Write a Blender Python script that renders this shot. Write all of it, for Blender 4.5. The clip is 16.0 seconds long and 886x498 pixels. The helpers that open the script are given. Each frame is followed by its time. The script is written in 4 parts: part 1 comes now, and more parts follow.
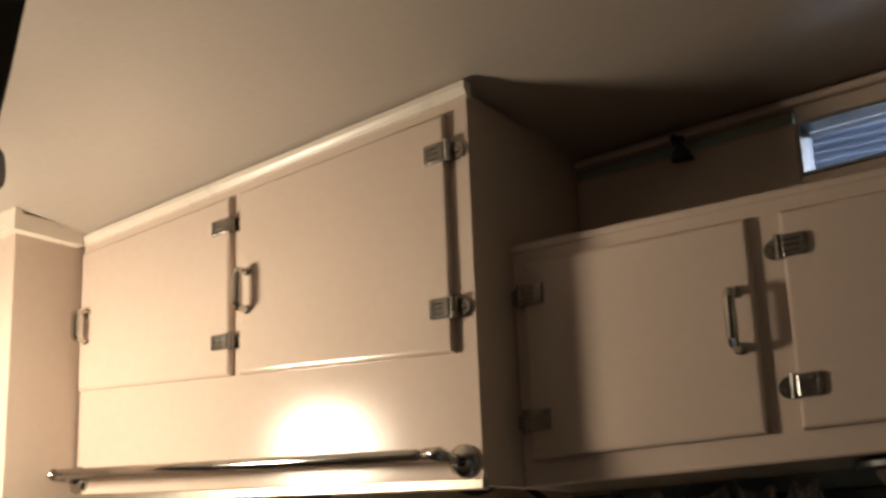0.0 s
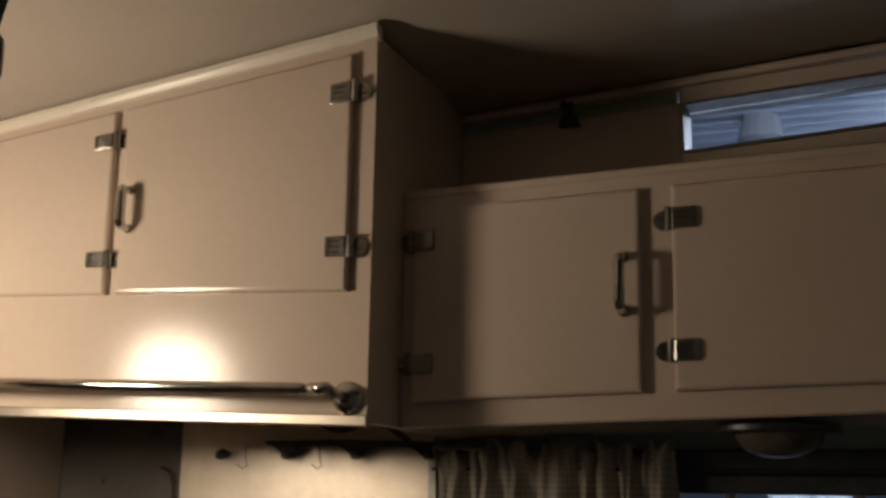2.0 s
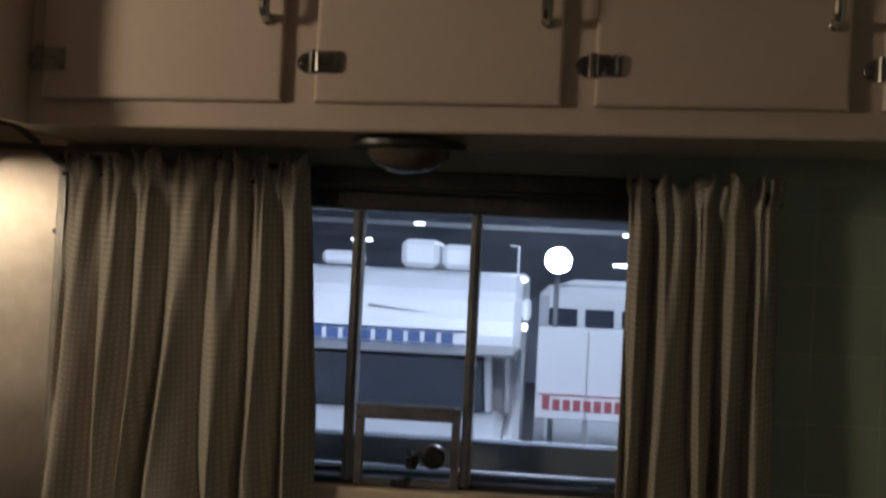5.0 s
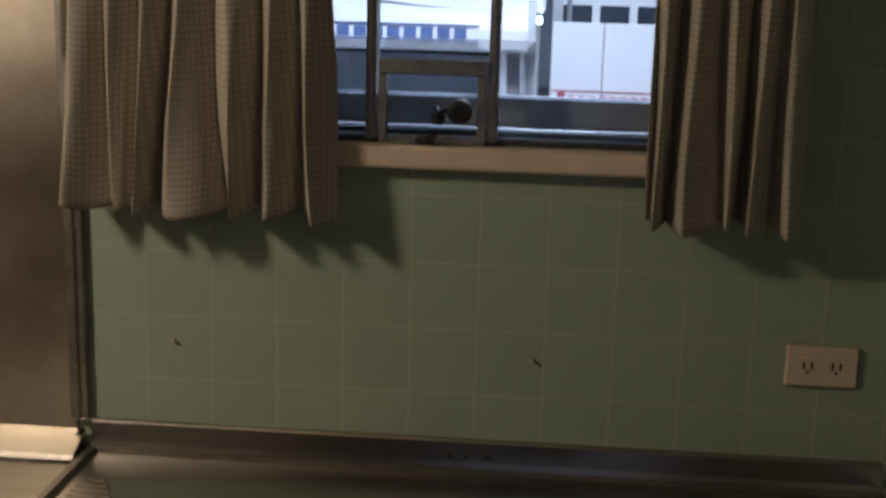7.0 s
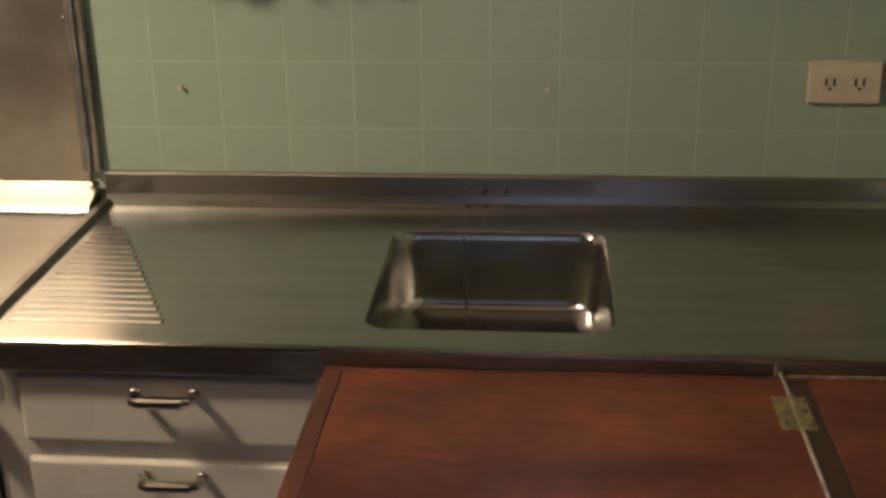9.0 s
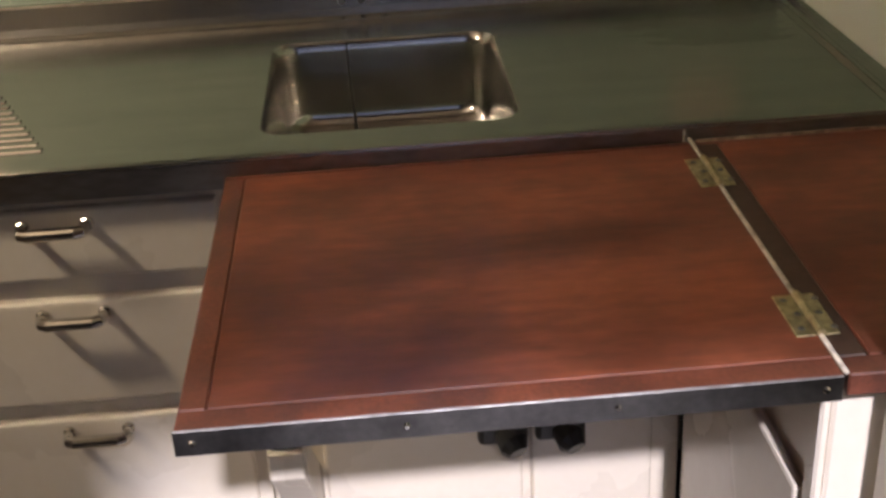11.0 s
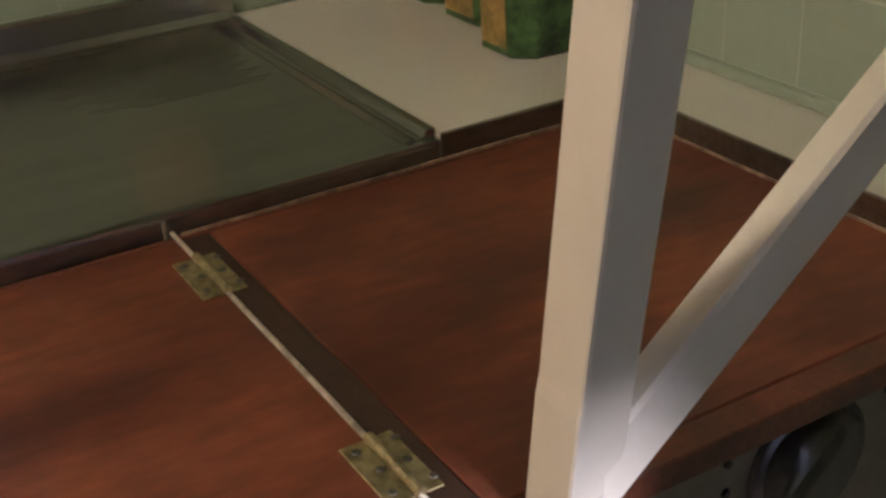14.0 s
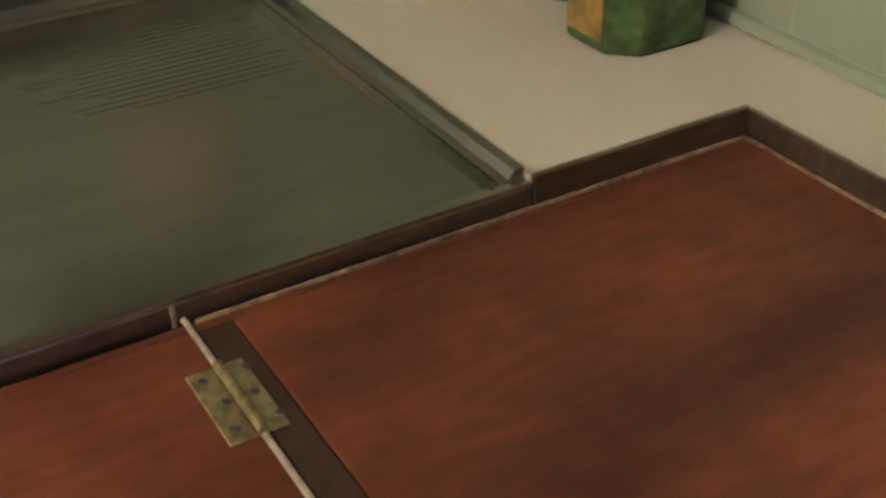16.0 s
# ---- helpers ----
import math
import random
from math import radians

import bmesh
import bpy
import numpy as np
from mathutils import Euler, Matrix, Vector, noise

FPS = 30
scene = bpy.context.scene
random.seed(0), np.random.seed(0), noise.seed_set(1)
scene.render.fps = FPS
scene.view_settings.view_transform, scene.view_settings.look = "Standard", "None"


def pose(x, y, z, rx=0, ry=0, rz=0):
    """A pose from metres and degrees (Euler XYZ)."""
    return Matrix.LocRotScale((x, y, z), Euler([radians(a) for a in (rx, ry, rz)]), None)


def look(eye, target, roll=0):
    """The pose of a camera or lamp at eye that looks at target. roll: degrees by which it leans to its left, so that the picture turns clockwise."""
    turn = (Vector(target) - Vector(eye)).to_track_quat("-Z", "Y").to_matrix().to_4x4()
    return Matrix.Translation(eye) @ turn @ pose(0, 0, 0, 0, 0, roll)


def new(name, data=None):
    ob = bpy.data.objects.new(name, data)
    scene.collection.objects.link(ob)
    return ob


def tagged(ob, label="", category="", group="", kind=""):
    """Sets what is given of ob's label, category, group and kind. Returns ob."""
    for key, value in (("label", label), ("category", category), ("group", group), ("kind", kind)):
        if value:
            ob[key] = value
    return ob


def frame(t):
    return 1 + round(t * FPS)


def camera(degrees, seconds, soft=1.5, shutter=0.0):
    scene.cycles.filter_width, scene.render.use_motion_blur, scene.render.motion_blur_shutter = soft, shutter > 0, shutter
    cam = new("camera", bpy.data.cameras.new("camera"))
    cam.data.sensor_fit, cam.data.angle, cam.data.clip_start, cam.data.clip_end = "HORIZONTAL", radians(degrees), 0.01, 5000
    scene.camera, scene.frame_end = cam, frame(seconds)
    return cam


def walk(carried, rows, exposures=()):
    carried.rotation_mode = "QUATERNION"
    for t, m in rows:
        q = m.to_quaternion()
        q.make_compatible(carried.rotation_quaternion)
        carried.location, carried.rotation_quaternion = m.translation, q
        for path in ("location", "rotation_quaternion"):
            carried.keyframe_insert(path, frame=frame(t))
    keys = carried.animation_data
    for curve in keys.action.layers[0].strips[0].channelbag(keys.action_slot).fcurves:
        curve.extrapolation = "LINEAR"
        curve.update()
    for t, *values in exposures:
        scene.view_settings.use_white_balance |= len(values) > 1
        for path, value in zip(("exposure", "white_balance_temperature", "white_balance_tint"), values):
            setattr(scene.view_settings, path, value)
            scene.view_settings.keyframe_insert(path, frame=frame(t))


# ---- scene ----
cam = camera(40.0, 16.0, soft=2.8, shutter=0.4)

PATH = [
    (0, (0.869, -1.841, 1.843), (-0.136, -0.187, 2.348), -2.3),
    (0.5, (0.861, -1.85, 1.85), (-0.194, -0.23, 2.362), -1.8),
    (1, (0.845, -1.855, 1.839), (-0.143, -0.19, 2.339), -0.2),
    (1.5, (0.795, -1.889, 1.842), (-0.064, -0.148, 2.323), 0.4),
    (2, (0.744, -1.929, 1.831), (0.035, -0.106, 2.251), 1.0),
    (2.5, (0.736, -1.958, 1.837), (0.138, -0.085, 2.202), 3.3),
    (3, (0.732, -1.967, 1.832), (0.29, -0.042, 2.146), 4.0),
    (3.5, (0.765, -1.974, 1.827), (0.439, -0.022, 2.11), 3.8),
    (5.8, (0.761, -1.904, 1.719), (0.621, 0.087, 1.589), 2.6),
    (6, (0.76, -1.903, 1.707), (0.612, 0.084, 1.536), 2.7),
    (6.5, (0.752, -1.895, 1.668), (0.595, 0.08, 1.398), 2.2),
    (7, (0.74, -1.87, 1.671), (0.584, 0.078, 1.245), 1.6),
    (7.5, (0.734, -1.872, 1.611), (0.566, 0.068, 1.151), 1.0),
    (8, (0.725, -1.874, 1.583), (0.57, 0.046, 1.045), 0.4),
    (8.5, (0.719, -1.875, 1.55), (0.566, 0.021, 0.933), -0.0),
    (9, (0.731, -1.87, 1.551), (0.571, -0.014, 0.823), -0.9),
    (9.2, (0.733, -1.871, 1.539), (0.605, -0.013, 0.811), -1.0),
    (11.3, (0.65, -1.862, 1.43), (0.778, -0.1, 0.495), -3.2),
    (11.5, (0.653, -1.862, 1.42), (0.821, -0.1, 0.489), -3.1),
    (12, (0.664, -1.826, 1.41), (1.021, -0.074, 0.513), -3.4),
    (12.5, (0.687, -1.762, 1.378), (1.222, -0.019, 0.555), -3.6),
    (13, (0.708, -1.689, 1.374), (1.406, -0.009, 0.543), -2.8),
    (13.5, (0.735, -1.604, 1.356), (1.529, 0.02, 0.5), -3.1),
    (14, (0.75, -1.521, 1.351), (1.617, 0.032, 0.437), -3.7),
    (14.5, (0.741, -1.451, 1.34), (1.66, 0.06, 0.406), -3.4),
    (15, (0.766, -1.377, 1.36), (1.626, 0.145, 0.387), -3.8),
    (15.5, (0.791, -1.293, 1.378), (1.682, 0.178, 0.357), -4.1),
    (16, (0.839, -1.205, 1.361), (1.679, 0.244, 0.268), -1.3),
]
EXPOSURES = [
    (0.0, -0.28),
    (0.5, -0.88),
    (1.0, -1.22),
    (1.5, -1.22),
    (2.5, -0.7),
    (3.7, -0.4),
    (5.8, -0.55),
    (6.5, -0.4),
    (7.0, -0.05),
    (8.0, 0.68),
    (9.0, 1.2),
    (11.5, 1.3),
    (13.0, 1.2),
    (14.5, 1.16),
    (15.5, 1.6),
    (16.0, 1.74),
]
walk(cam, [(t, look(e, g, r)) for t, e, g, r in PATH], EXPOSURES)

# ---- light ----
world = bpy.data.worlds.new("world")
scene.world = world
world.use_nodes = True
world.node_tree.nodes["Background"].inputs[0].default_value = (0.55, 0.68, 1.0, 1)
world.node_tree.nodes["Background"].inputs[1].default_value = 0.02


def lamp(name, kind, m, watts, colour, size):
    data = bpy.data.lights.new(name, kind)
    data.energy, data.color = watts, colour
    if kind == "POINT":
        data.shadow_soft_size = size
    elif kind == "AREA":
        data.size = size
    ob = new(name, data)
    ob.matrix_world = m
    return ob


LAMP = (-0.66, -0.96, 2.085)
lamp("ceiling_lamp_light", "POINT", pose(*LAMP), 33, (1.0, 0.83, 0.62), 0.095)
lamp("hall_light_door", "POINT", pose(1.02, -5.4, 4.55), 1150, (0.94, 0.88, 1.0), 0.10)
# Unseen fill lamp over the trailer roof, added to brighten the motorhome front.
lamp("hall_fill_front", "POINT", pose(0.9, -0.3, 4.6), 3000, (0.70, 0.80, 1.0), 0.25)
# Added lamp; makes the bright spot on the ribbed roof past the high window.
lamp("hall_fill_roof", "POINT", pose(2.0, 8.5, 4.75), 260, (0.74, 0.83, 1.0), 0.15)
# Added lamp; lifts the dark far hall in place of glare haze.
lamp("hall_fill_far", "POINT", pose(0.9, 17.0, 4.9), 900, (0.70, 0.80, 1.0), 0.2)

# ---- materials ----


def mat(name, base, rough=0.5, metal=0.0, vary=0.12, scale=6.0, bump=0.0, bump_scale=120.0, coat=0.0, stretch=(1, 1, 1), dark=None, rough_vary=0.1, per_object=0.0, spec=0.5):
    m = bpy.data.materials.new(name)
    m.use_nodes = True
    nt = m.node_tree
    b = nt.nodes["Principled BSDF"]
    b.inputs["Metallic"].default_value = metal
    b.inputs["Coat Weight"].default_value = coat
    b.inputs["Coat Roughness"].default_value = 0.08
    b.inputs["Specular IOR Level"].default_value = spec
    tc = nt.nodes.new("ShaderNodeTexCoord")
    mp = nt.nodes.new("ShaderNodeMapping")
    mp.inputs["Scale"].default_value = stretch
    nt.links.new(tc.outputs["Object"], mp.inputs["Vector"])
    n1 = nt.nodes.new("ShaderNodeTexNoise")
    n1.inputs["Scale"].default_value, n1.inputs["Detail"].default_value = scale, 4
    n2 = nt.nodes.new("ShaderNodeTexNoise")
    n2.inputs["Scale"].default_value, n2.inputs["Detail"].default_value = bump_scale, 3
    for n in (n1, n2):
        nt.links.new(mp.outputs["Vector"], n.inputs["Vector"])
    ramp = nt.nodes.new("ShaderNodeValToRGB")
    lo = dark or tuple(c * (1 - vary) for c in base)
    hi = tuple(min(1, c * (1 + vary * 0.6)) for c in base)
    ramp.color_ramp.elements[0].position, ramp.color_ramp.elements[1].position = 0.3, 0.7
    ramp.color_ramp.elements[0].color = (*lo, 1)
    ramp.color_ramp.elements[1].color = (*hi, 1)
    nt.links.new(n1.outputs["Fac"], ramp.inputs["Fac"])
    mix = nt.nodes.new("ShaderNodeMixRGB")
    mix.blend_type, mix.inputs["Fac"].default_value = "OVERLAY", min(1.0, vary * 1.2)
    nt.links.new(ramp.outputs["Color"], mix.inputs["Color1"])
    nt.links.new(n2.outputs["Fac"], mix.inputs["Color2"])
    out = mix.outputs["Color"]
    if per_object:
        oi = nt.nodes.new("ShaderNodeObjectInfo")
        mr = nt.nodes.new("ShaderNodeMapRange")
        mr.inputs["To Min"].default_value, mr.inputs["To Max"].default_value = 1 - per_object, 1 + per_object
        nt.links.new(oi.outputs["Random"], mr.inputs["Value"])
        hs = nt.nodes.new("ShaderNodeHueSaturation")
        nt.links.new(mr.outputs["Result"], hs.inputs["Value"])
        nt.links.new(out, hs.inputs["Color"])
        out = hs.outputs["Color"]
    nt.links.new(out, b.inputs["Base Color"])
    rr = nt.nodes.new("ShaderNodeMapRange")
    rr.inputs["To Min"].default_value, rr.inputs["To Max"].default_value = max(0.02, rough - rough_vary), min(1, rough + rough_vary)
    nt.links.new(n1.outputs["Fac"], rr.inputs["Value"])
    nt.links.new(rr.outputs["Result"], b.inputs["Roughness"])
    if bump:
        bp = nt.nodes.new("ShaderNodeBump")
        bp.inputs["Strength"].default_value, bp.inputs["Distance"].default_value = bump, 0.002
        nt.links.new(n2.outputs["Fac"], bp.inputs["Height"])
        nt.links.new(bp.outputs["Normal"], b.inputs["Normal"])
    return m


def glow(name, colour, strength):
    m = bpy.data.materials.new(name)
    m.use_nodes = True
    b = m.node_tree.nodes["Principled BSDF"]
    b.inputs["Base Color"].default_value = (*colour, 1)
    b.inputs["Emission Color"].default_value = (*colour, 1)
    b.inputs["Emission Strength"].default_value = strength
    return m


CREAM = mat("cream_gloss_paint", (0.62, 0.505, 0.42), 0.17, vary=0.05, scale=3, bump=0.12, bump_scale=60, rough_vary=0.05)
CEIL = mat("ceiling_paint", (0.51, 0.45, 0.39), 0.36, vary=0.05, scale=2, bump=0.15, bump_scale=90)
TRIM = mat("trim_paint", (0.80, 0.72, 0.62), 0.3, vary=0.05, scale=8)
WHITE = mat("white_gloss_paint", (0.72, 0.65, 0.54), 0.28, vary=0.06, scale=5, bump=0.1, bump_scale=70)
POST = mat("post_paint", (0.74, 0.69, 0.62), 0.4, vary=0.06, scale=12, bump=0.2, bump_scale=150)
TILE = mat("green_tileboard", (0.355, 0.43, 0.34), 0.32, vary=0.05, scale=5, bump=0.05, bump_scale=60, per_object=0.03)
GROUT = mat("pale_score_line", (0.46, 0.52, 0.42), 0.6, vary=0.1)
STEEL = mat("brushed_steel", (0.45, 0.43, 0.40), 0.25, 1.0, vary=0.1, scale=5, bump=0.02, bump_scale=60, stretch=(1, 6, 6), rough_vary=0.03)
SINKM = mat("polished_sink_steel", (0.50, 0.48, 0.46), 0.19, 1.0, vary=0.2, scale=9, bump=0.03, rough_vary=0.05)
PLATE = mat("dull_steel_sheet", (0.68, 0.60, 0.51), 0.36, 1.0, vary=0.2, scale=4, bump=0.08, bump_scale=40, rough_vary=0.12)
HINGE = mat("aged_hinge_chrome", (0.40, 0.38, 0.35), 0.24, 1.0, vary=0.25, scale=40, bump=0.05)
CHROME = mat("chrome", (0.62, 0.6, 0.56), 0.14, 1.0, vary=0.1, scale=30)
BRASS = mat("aged_brass", (0.58, 0.50, 0.30), 0.5, 1.0, vary=0.35, scale=60, bump=0.2)
EDGE = mat("dark_metal_edging", (0.22, 0.21, 0.2), 0.36, 1.0, vary=0.3, scale=20, bump=0.15)


def wood():
    """Old red mahogany varnish: fine grain along x, and broad dark blotches where it has worn and darkened."""
    m = mat("red_mahogany", (0.200, 0.060, 0.031), 0.38, vary=0.34, scale=2.4, bump=0.06, bump_scale=34, stretch=(1.0, 2.6, 2.6), dark=(0.085, 0.027, 0.018), rough_vary=0.16, spec=0.42)
    nt = m.node_tree
    b = nt.nodes["Principled BSDF"]
    col = b.inputs["Base Color"].links[0].from_socket
    tc = nt.nodes.new("ShaderNodeTexCoord")
    for size, scale, detail, lo, hi in (((1.2, 1.6, 1.0), 5.5, 4, 0.54, 1.14), ((1.3, 24.0, 24.0), 3.0, 4, 0.90, 1.07)):
        mp = nt.nodes.new("ShaderNodeMapping")
        mp.inputs["Scale"].default_value = size
        nt.links.new(tc.outputs["Object"], mp.inputs["Vector"])
        n = nt.nodes.new("ShaderNodeTexNoise")
        n.inputs["Scale"].default_value, n.inputs["Detail"].default_value = scale, detail
        nt.links.new(mp.outputs["Vector"], n.inputs["Vector"])
        mr = nt.nodes.new("ShaderNodeMapRange")
        mr.inputs["From Min"].default_value, mr.inputs["From Max"].default_value = 0.32, 0.62
        mr.inputs["To Min"].default_value, mr.inputs["To Max"].default_value = lo, hi
        nt.links.new(n.outputs["Fac"], mr.inputs["Value"])
        hs = nt.nodes.new("ShaderNodeHueSaturation")
        nt.links.new(mr.outputs["Result"], hs.inputs["Value"])
        nt.links.new(col, hs.inputs["Color"])
        col = hs.outputs["Color"]
    nt.links.new(col, b.inputs["Base Color"])
    return m


WOOD = wood()
# Near-black wood for the strip along the leaf joint.
DARKW = mat("near_black_wood_strip", (0.055, 0.028, 0.019), 0.45, vary=0.4, scale=9, bump=0.1, bump_scale=80, dark=(0.028, 0.016, 0.012))
WOODE = mat("dark_mahogany_edge", (0.135, 0.042, 0.024), 0.42, vary=0.4, scale=7, bump=0.1, bump_scale=80, stretch=(3, 2, 3), dark=(0.06, 0.022, 0.015))
LIP = mat("worn_steel_lip", (0.32, 0.29, 0.26), 0.38, 1.0, vary=0.3, scale=14, bump=0.06, stretch=(0.3, 1, 1))
COUNTER = mat("cream_laminate", (0.72, 0.70, 0.64), 0.36, vary=0.04, scale=3, rough_vary=0.04)
BLACK = mat("black_metal", (0.02, 0.02, 0.02), 0.4, vary=0.3, scale=30)
SMOKE = mat("smoked_glass", (0.085, 0.07, 0.055), 0.22, vary=0.1, scale=20)
DARKP = mat("dark_panel", (0.03, 0.025, 0.02), 0.5, vary=0.3, scale=10)
# Brown for the cabinet front, with its lack of door light mixed in.
DRAB = mat("shaded_front_brown", (0.15, 0.125, 0.095), 0.4, vary=0.25, scale=9, bump=0.1, bump_scale=60)
DARKST = mat("dark_enamel", (0.10, 0.09, 0.08), 0.3, vary=0.2, scale=8)
ALU = mat("window_aluminium", (0.42, 0.40, 0.37), 0.42, 1.0, vary=0.25, scale=25, bump=0.1)
DKALU = mat("dark_window_frame", (0.07, 0.07, 0.07), 0.45, 0.4, vary=0.3, scale=25)
FLOOR = mat("linoleum", (0.055, 0.04, 0.03), 0.4, vary=0.25, scale=9)
IVORY = mat("ivory_plastic", (0.70, 0.58, 0.45), 0.35, vary=0.06, scale=30)
GREENT = mat("green_tin_print", (0.055, 0.115, 0.04), 0.35, vary=0.6, scale=34, dark=(0.014, 0.035, 0.014))
GOLDT = mat("gold_tin_print", (0.42, 0.25, 0.08), 0.35, vary=0.5, scale=22, dark=(0.16, 0.12, 0.035))
RVW = mat("vehicle_white", (0.75, 0.77, 0.8), 0.35, vary=0.05, scale=1)
RVD = mat("vehicle_dark_glass", (0.03, 0.04, 0.06), 0.1, vary=0.1)
RVG = mat("grey_sill_metal", (0.30, 0.31, 0.33), 0.5, 0.3, vary=0.15)
BLUE = mat("blue_lettering", (0.06, 0.11, 0.26), 0.5)
RED = mat("red_lettering", (0.36, 0.07, 0.08), 0.5)
HALL = mat("hall_dark", (0.24, 0.26, 0.31), 0.8, vary=0.3, scale=0.5)
CONC = mat("hall_floor_concrete", (0.065, 0.062, 0.06), 0.6, vary=0.2, scale=0.8)
PALE = mat("pale_joint_strip", (0.62, 0.55, 0.44), 0.4, vary=0.5, scale=40)
WORN = mat("worn_edge_line", (0.34, 0.26, 0.19), 0.5, vary=0.7, scale=50, dark=(0.07, 0.04, 0.03))
BIRCH = mat("brown_wall_panel", (0.06, 0.044, 0.032), 0.5, vary=0.3, scale=3, stretch=(6, 6, 0.7))
HALLR = mat("pale_roof_sheet", (0.42, 0.47, 0.58), 0.5, vary=0.15, scale=2)
TUBE = glow("hall_tube_glow", (0.8, 0.9, 1.0), 9.0)
BULB = glow("hall_lamp_glow", (0.75, 0.88, 1.0), 60.0)


def cloth():
    m = mat("checked_cotton", (0.56, 0.52, 0.455), 0.95, vary=0.12, scale=9, bump=0.0, spec=0.15)
    nt = m.node_tree
    b = nt.nodes["Principled BSDF"]
    base = b.inputs["Base Color"].links[0].from_socket
    uv = nt.nodes.new("ShaderNodeUVMap")
    w = []
    for direction in ("X", "Y"):
        n = nt.nodes.new("ShaderNodeTexWave")
        n.bands_direction = direction
        n.inputs["Scale"].default_value = 32.0
        n.inputs["Distortion"].default_value = 0.6
        nt.links.new(uv.outputs["UV"], n.inputs["Vector"])
        w.append(n)
    mx = nt.nodes.new("ShaderNodeMath")
    mx.operation = "MULTIPLY"
    nt.links.new(w[0].outputs["Fac"], mx.inputs[0])
    nt.links.new(w[1].outputs["Fac"], mx.inputs[1])
    mix = nt.nodes.new("ShaderNodeMixRGB")
    mix.inputs["Color1"].default_value = (0.36, 0.325, 0.27, 1)
    nt.links.new(mx.outputs["Value"], mix.inputs["Fac"])
    nt.links.new(base, mix.inputs["Color2"])
    nt.links.new(mix.outputs["Color"], b.inputs["Base Color"])
    bp = nt.nodes.new("ShaderNodeBump")
    bp.inputs["Strength"].default_value, bp.inputs["Distance"].default_value = 0.3, 0.001
    nt.links.new(mx.outputs["Value"], bp.inputs["Height"])
    nt.links.new(bp.outputs["Normal"], b.inputs["Normal"])
    return m


CLOTH = cloth()


def glass():
    m = bpy.data.materials.new("window_glass")
    m.use_nodes = True
    nt = m.node_tree
    nt.nodes.remove(nt.nodes["Principled BSDF"])
    tr, gl, mx, fr = (nt.nodes.new(k) for k in ("ShaderNodeBsdfTransparent", "ShaderNodeBsdfGlossy", "ShaderNodeMixShader", "ShaderNodeFresnel"))
    gl.inputs["Roughness"].default_value = 0.03
    fr.inputs["IOR"].default_value = 1.45
    tr.inputs["Color"].default_value = (0.9, 0.93, 0.95, 1)
    nt.links.new(fr.outputs[0], mx.inputs[0])
    nt.links.new(tr.outputs[0], mx.inputs[1])
    nt.links.new(gl.outputs[0], mx.inputs[2])
    nt.links.new(mx.outputs[0], nt.nodes["Material Output"].inputs[0])
    return m


GLASS = glass()

# ---- builders ----
AT = {}


def thing(name, loc, label, category, group="", kind=""):
    ob = new(name)
    ob.location = loc
    ob.empty_display_size = 0.05
    AT[ob] = Matrix.Translation(loc)
    return tagged(ob, label, category, group, kind)


def part(name, bm, material, parent=None, label="", smooth=False):
    """Links a mesh given in world coordinates as one object under its thing or part."""
    me = bpy.data.meshes.new(name)
    if parent is not None:
        bm.transform(AT[parent].inverted())
    bmesh.ops.recalc_face_normals(bm, faces=bm.faces)
    bm.to_mesh(me)
    bm.free()
    me.materials.append(material)
    if smooth:
        for p in me.polygons:
            p.use_smooth = True
    ob = new(name, me)
    ob.parent = parent
    AT[ob] = AT[parent] if parent is not None else Matrix()
    return tagged(ob, label)


def solid(name, bm, material, label, category, group="", kind="", smooth=False):
    return tagged(part(name, bm, material, None, label, smooth), label, category, group, kind)


def box(x0, x1, y0, y1, z0, z1, bev=0.0, seg=1):
    bm = bmesh.new()
    bmesh.ops.create_cube(bm, size=1)
    bmesh.ops.scale(bm, vec=(abs(x1 - x0), abs(y1 - y0), abs(z1 - z0)), verts=bm.verts)
    bmesh.ops.translate(bm, vec=((x0 + x1) / 2, (y0 + y1) / 2, (z0 + z1) / 2), verts=bm.verts)
    if bev:
        bmesh.ops.bevel(bm, geom=bm.edges[:], offset=bev, segments=seg, profile=0.5, affect="EDGES")
    return bm


def join(*bms):
    out = bms[0]
    for b in bms[1:]:
        me = bpy.data.meshes.new("tmp")
        b.to_mesh(me)
        b.free()
        out.from_mesh(me)
        bpy.data.meshes.remove(me)
    return out


def tube(points, r, seg=10, caps=True):
    """A round bar swept along a list of points; r may be one radius or one for each point."""
    bm = bmesh.new()
    pts = [Vector(p) for p in points]
    rs = r if isinstance(r, (list, tuple)) else [r] * len(pts)
    rings = []
    q = None
    for i, p in enumerate(pts):
        d = (pts[min(i + 1, len(pts) - 1)] - pts[max(i - 1, 0)]).normalized()
        if q is None:
            q = d.to_track_quat("Z", "Y")
        else:
            q = (q @ Vector((0, 0, 1))).rotation_difference(d) @ q
        rings.append([bm.verts.new(p + q @ Vector((rs[i] * math.cos(a), rs[i] * math.sin(a), 0))) for a in (math.tau * k / seg for k in range(seg))])
    for a, b in zip(rings, rings[1:]):
        for k in range(seg):
            bm.faces.new((a[k], a[(k + 1) % seg], b[(k + 1) % seg], b[k]))
    if caps:
        bm.faces.new(rings[0][::-1])
        bm.faces.new(rings[-1])
    return bm


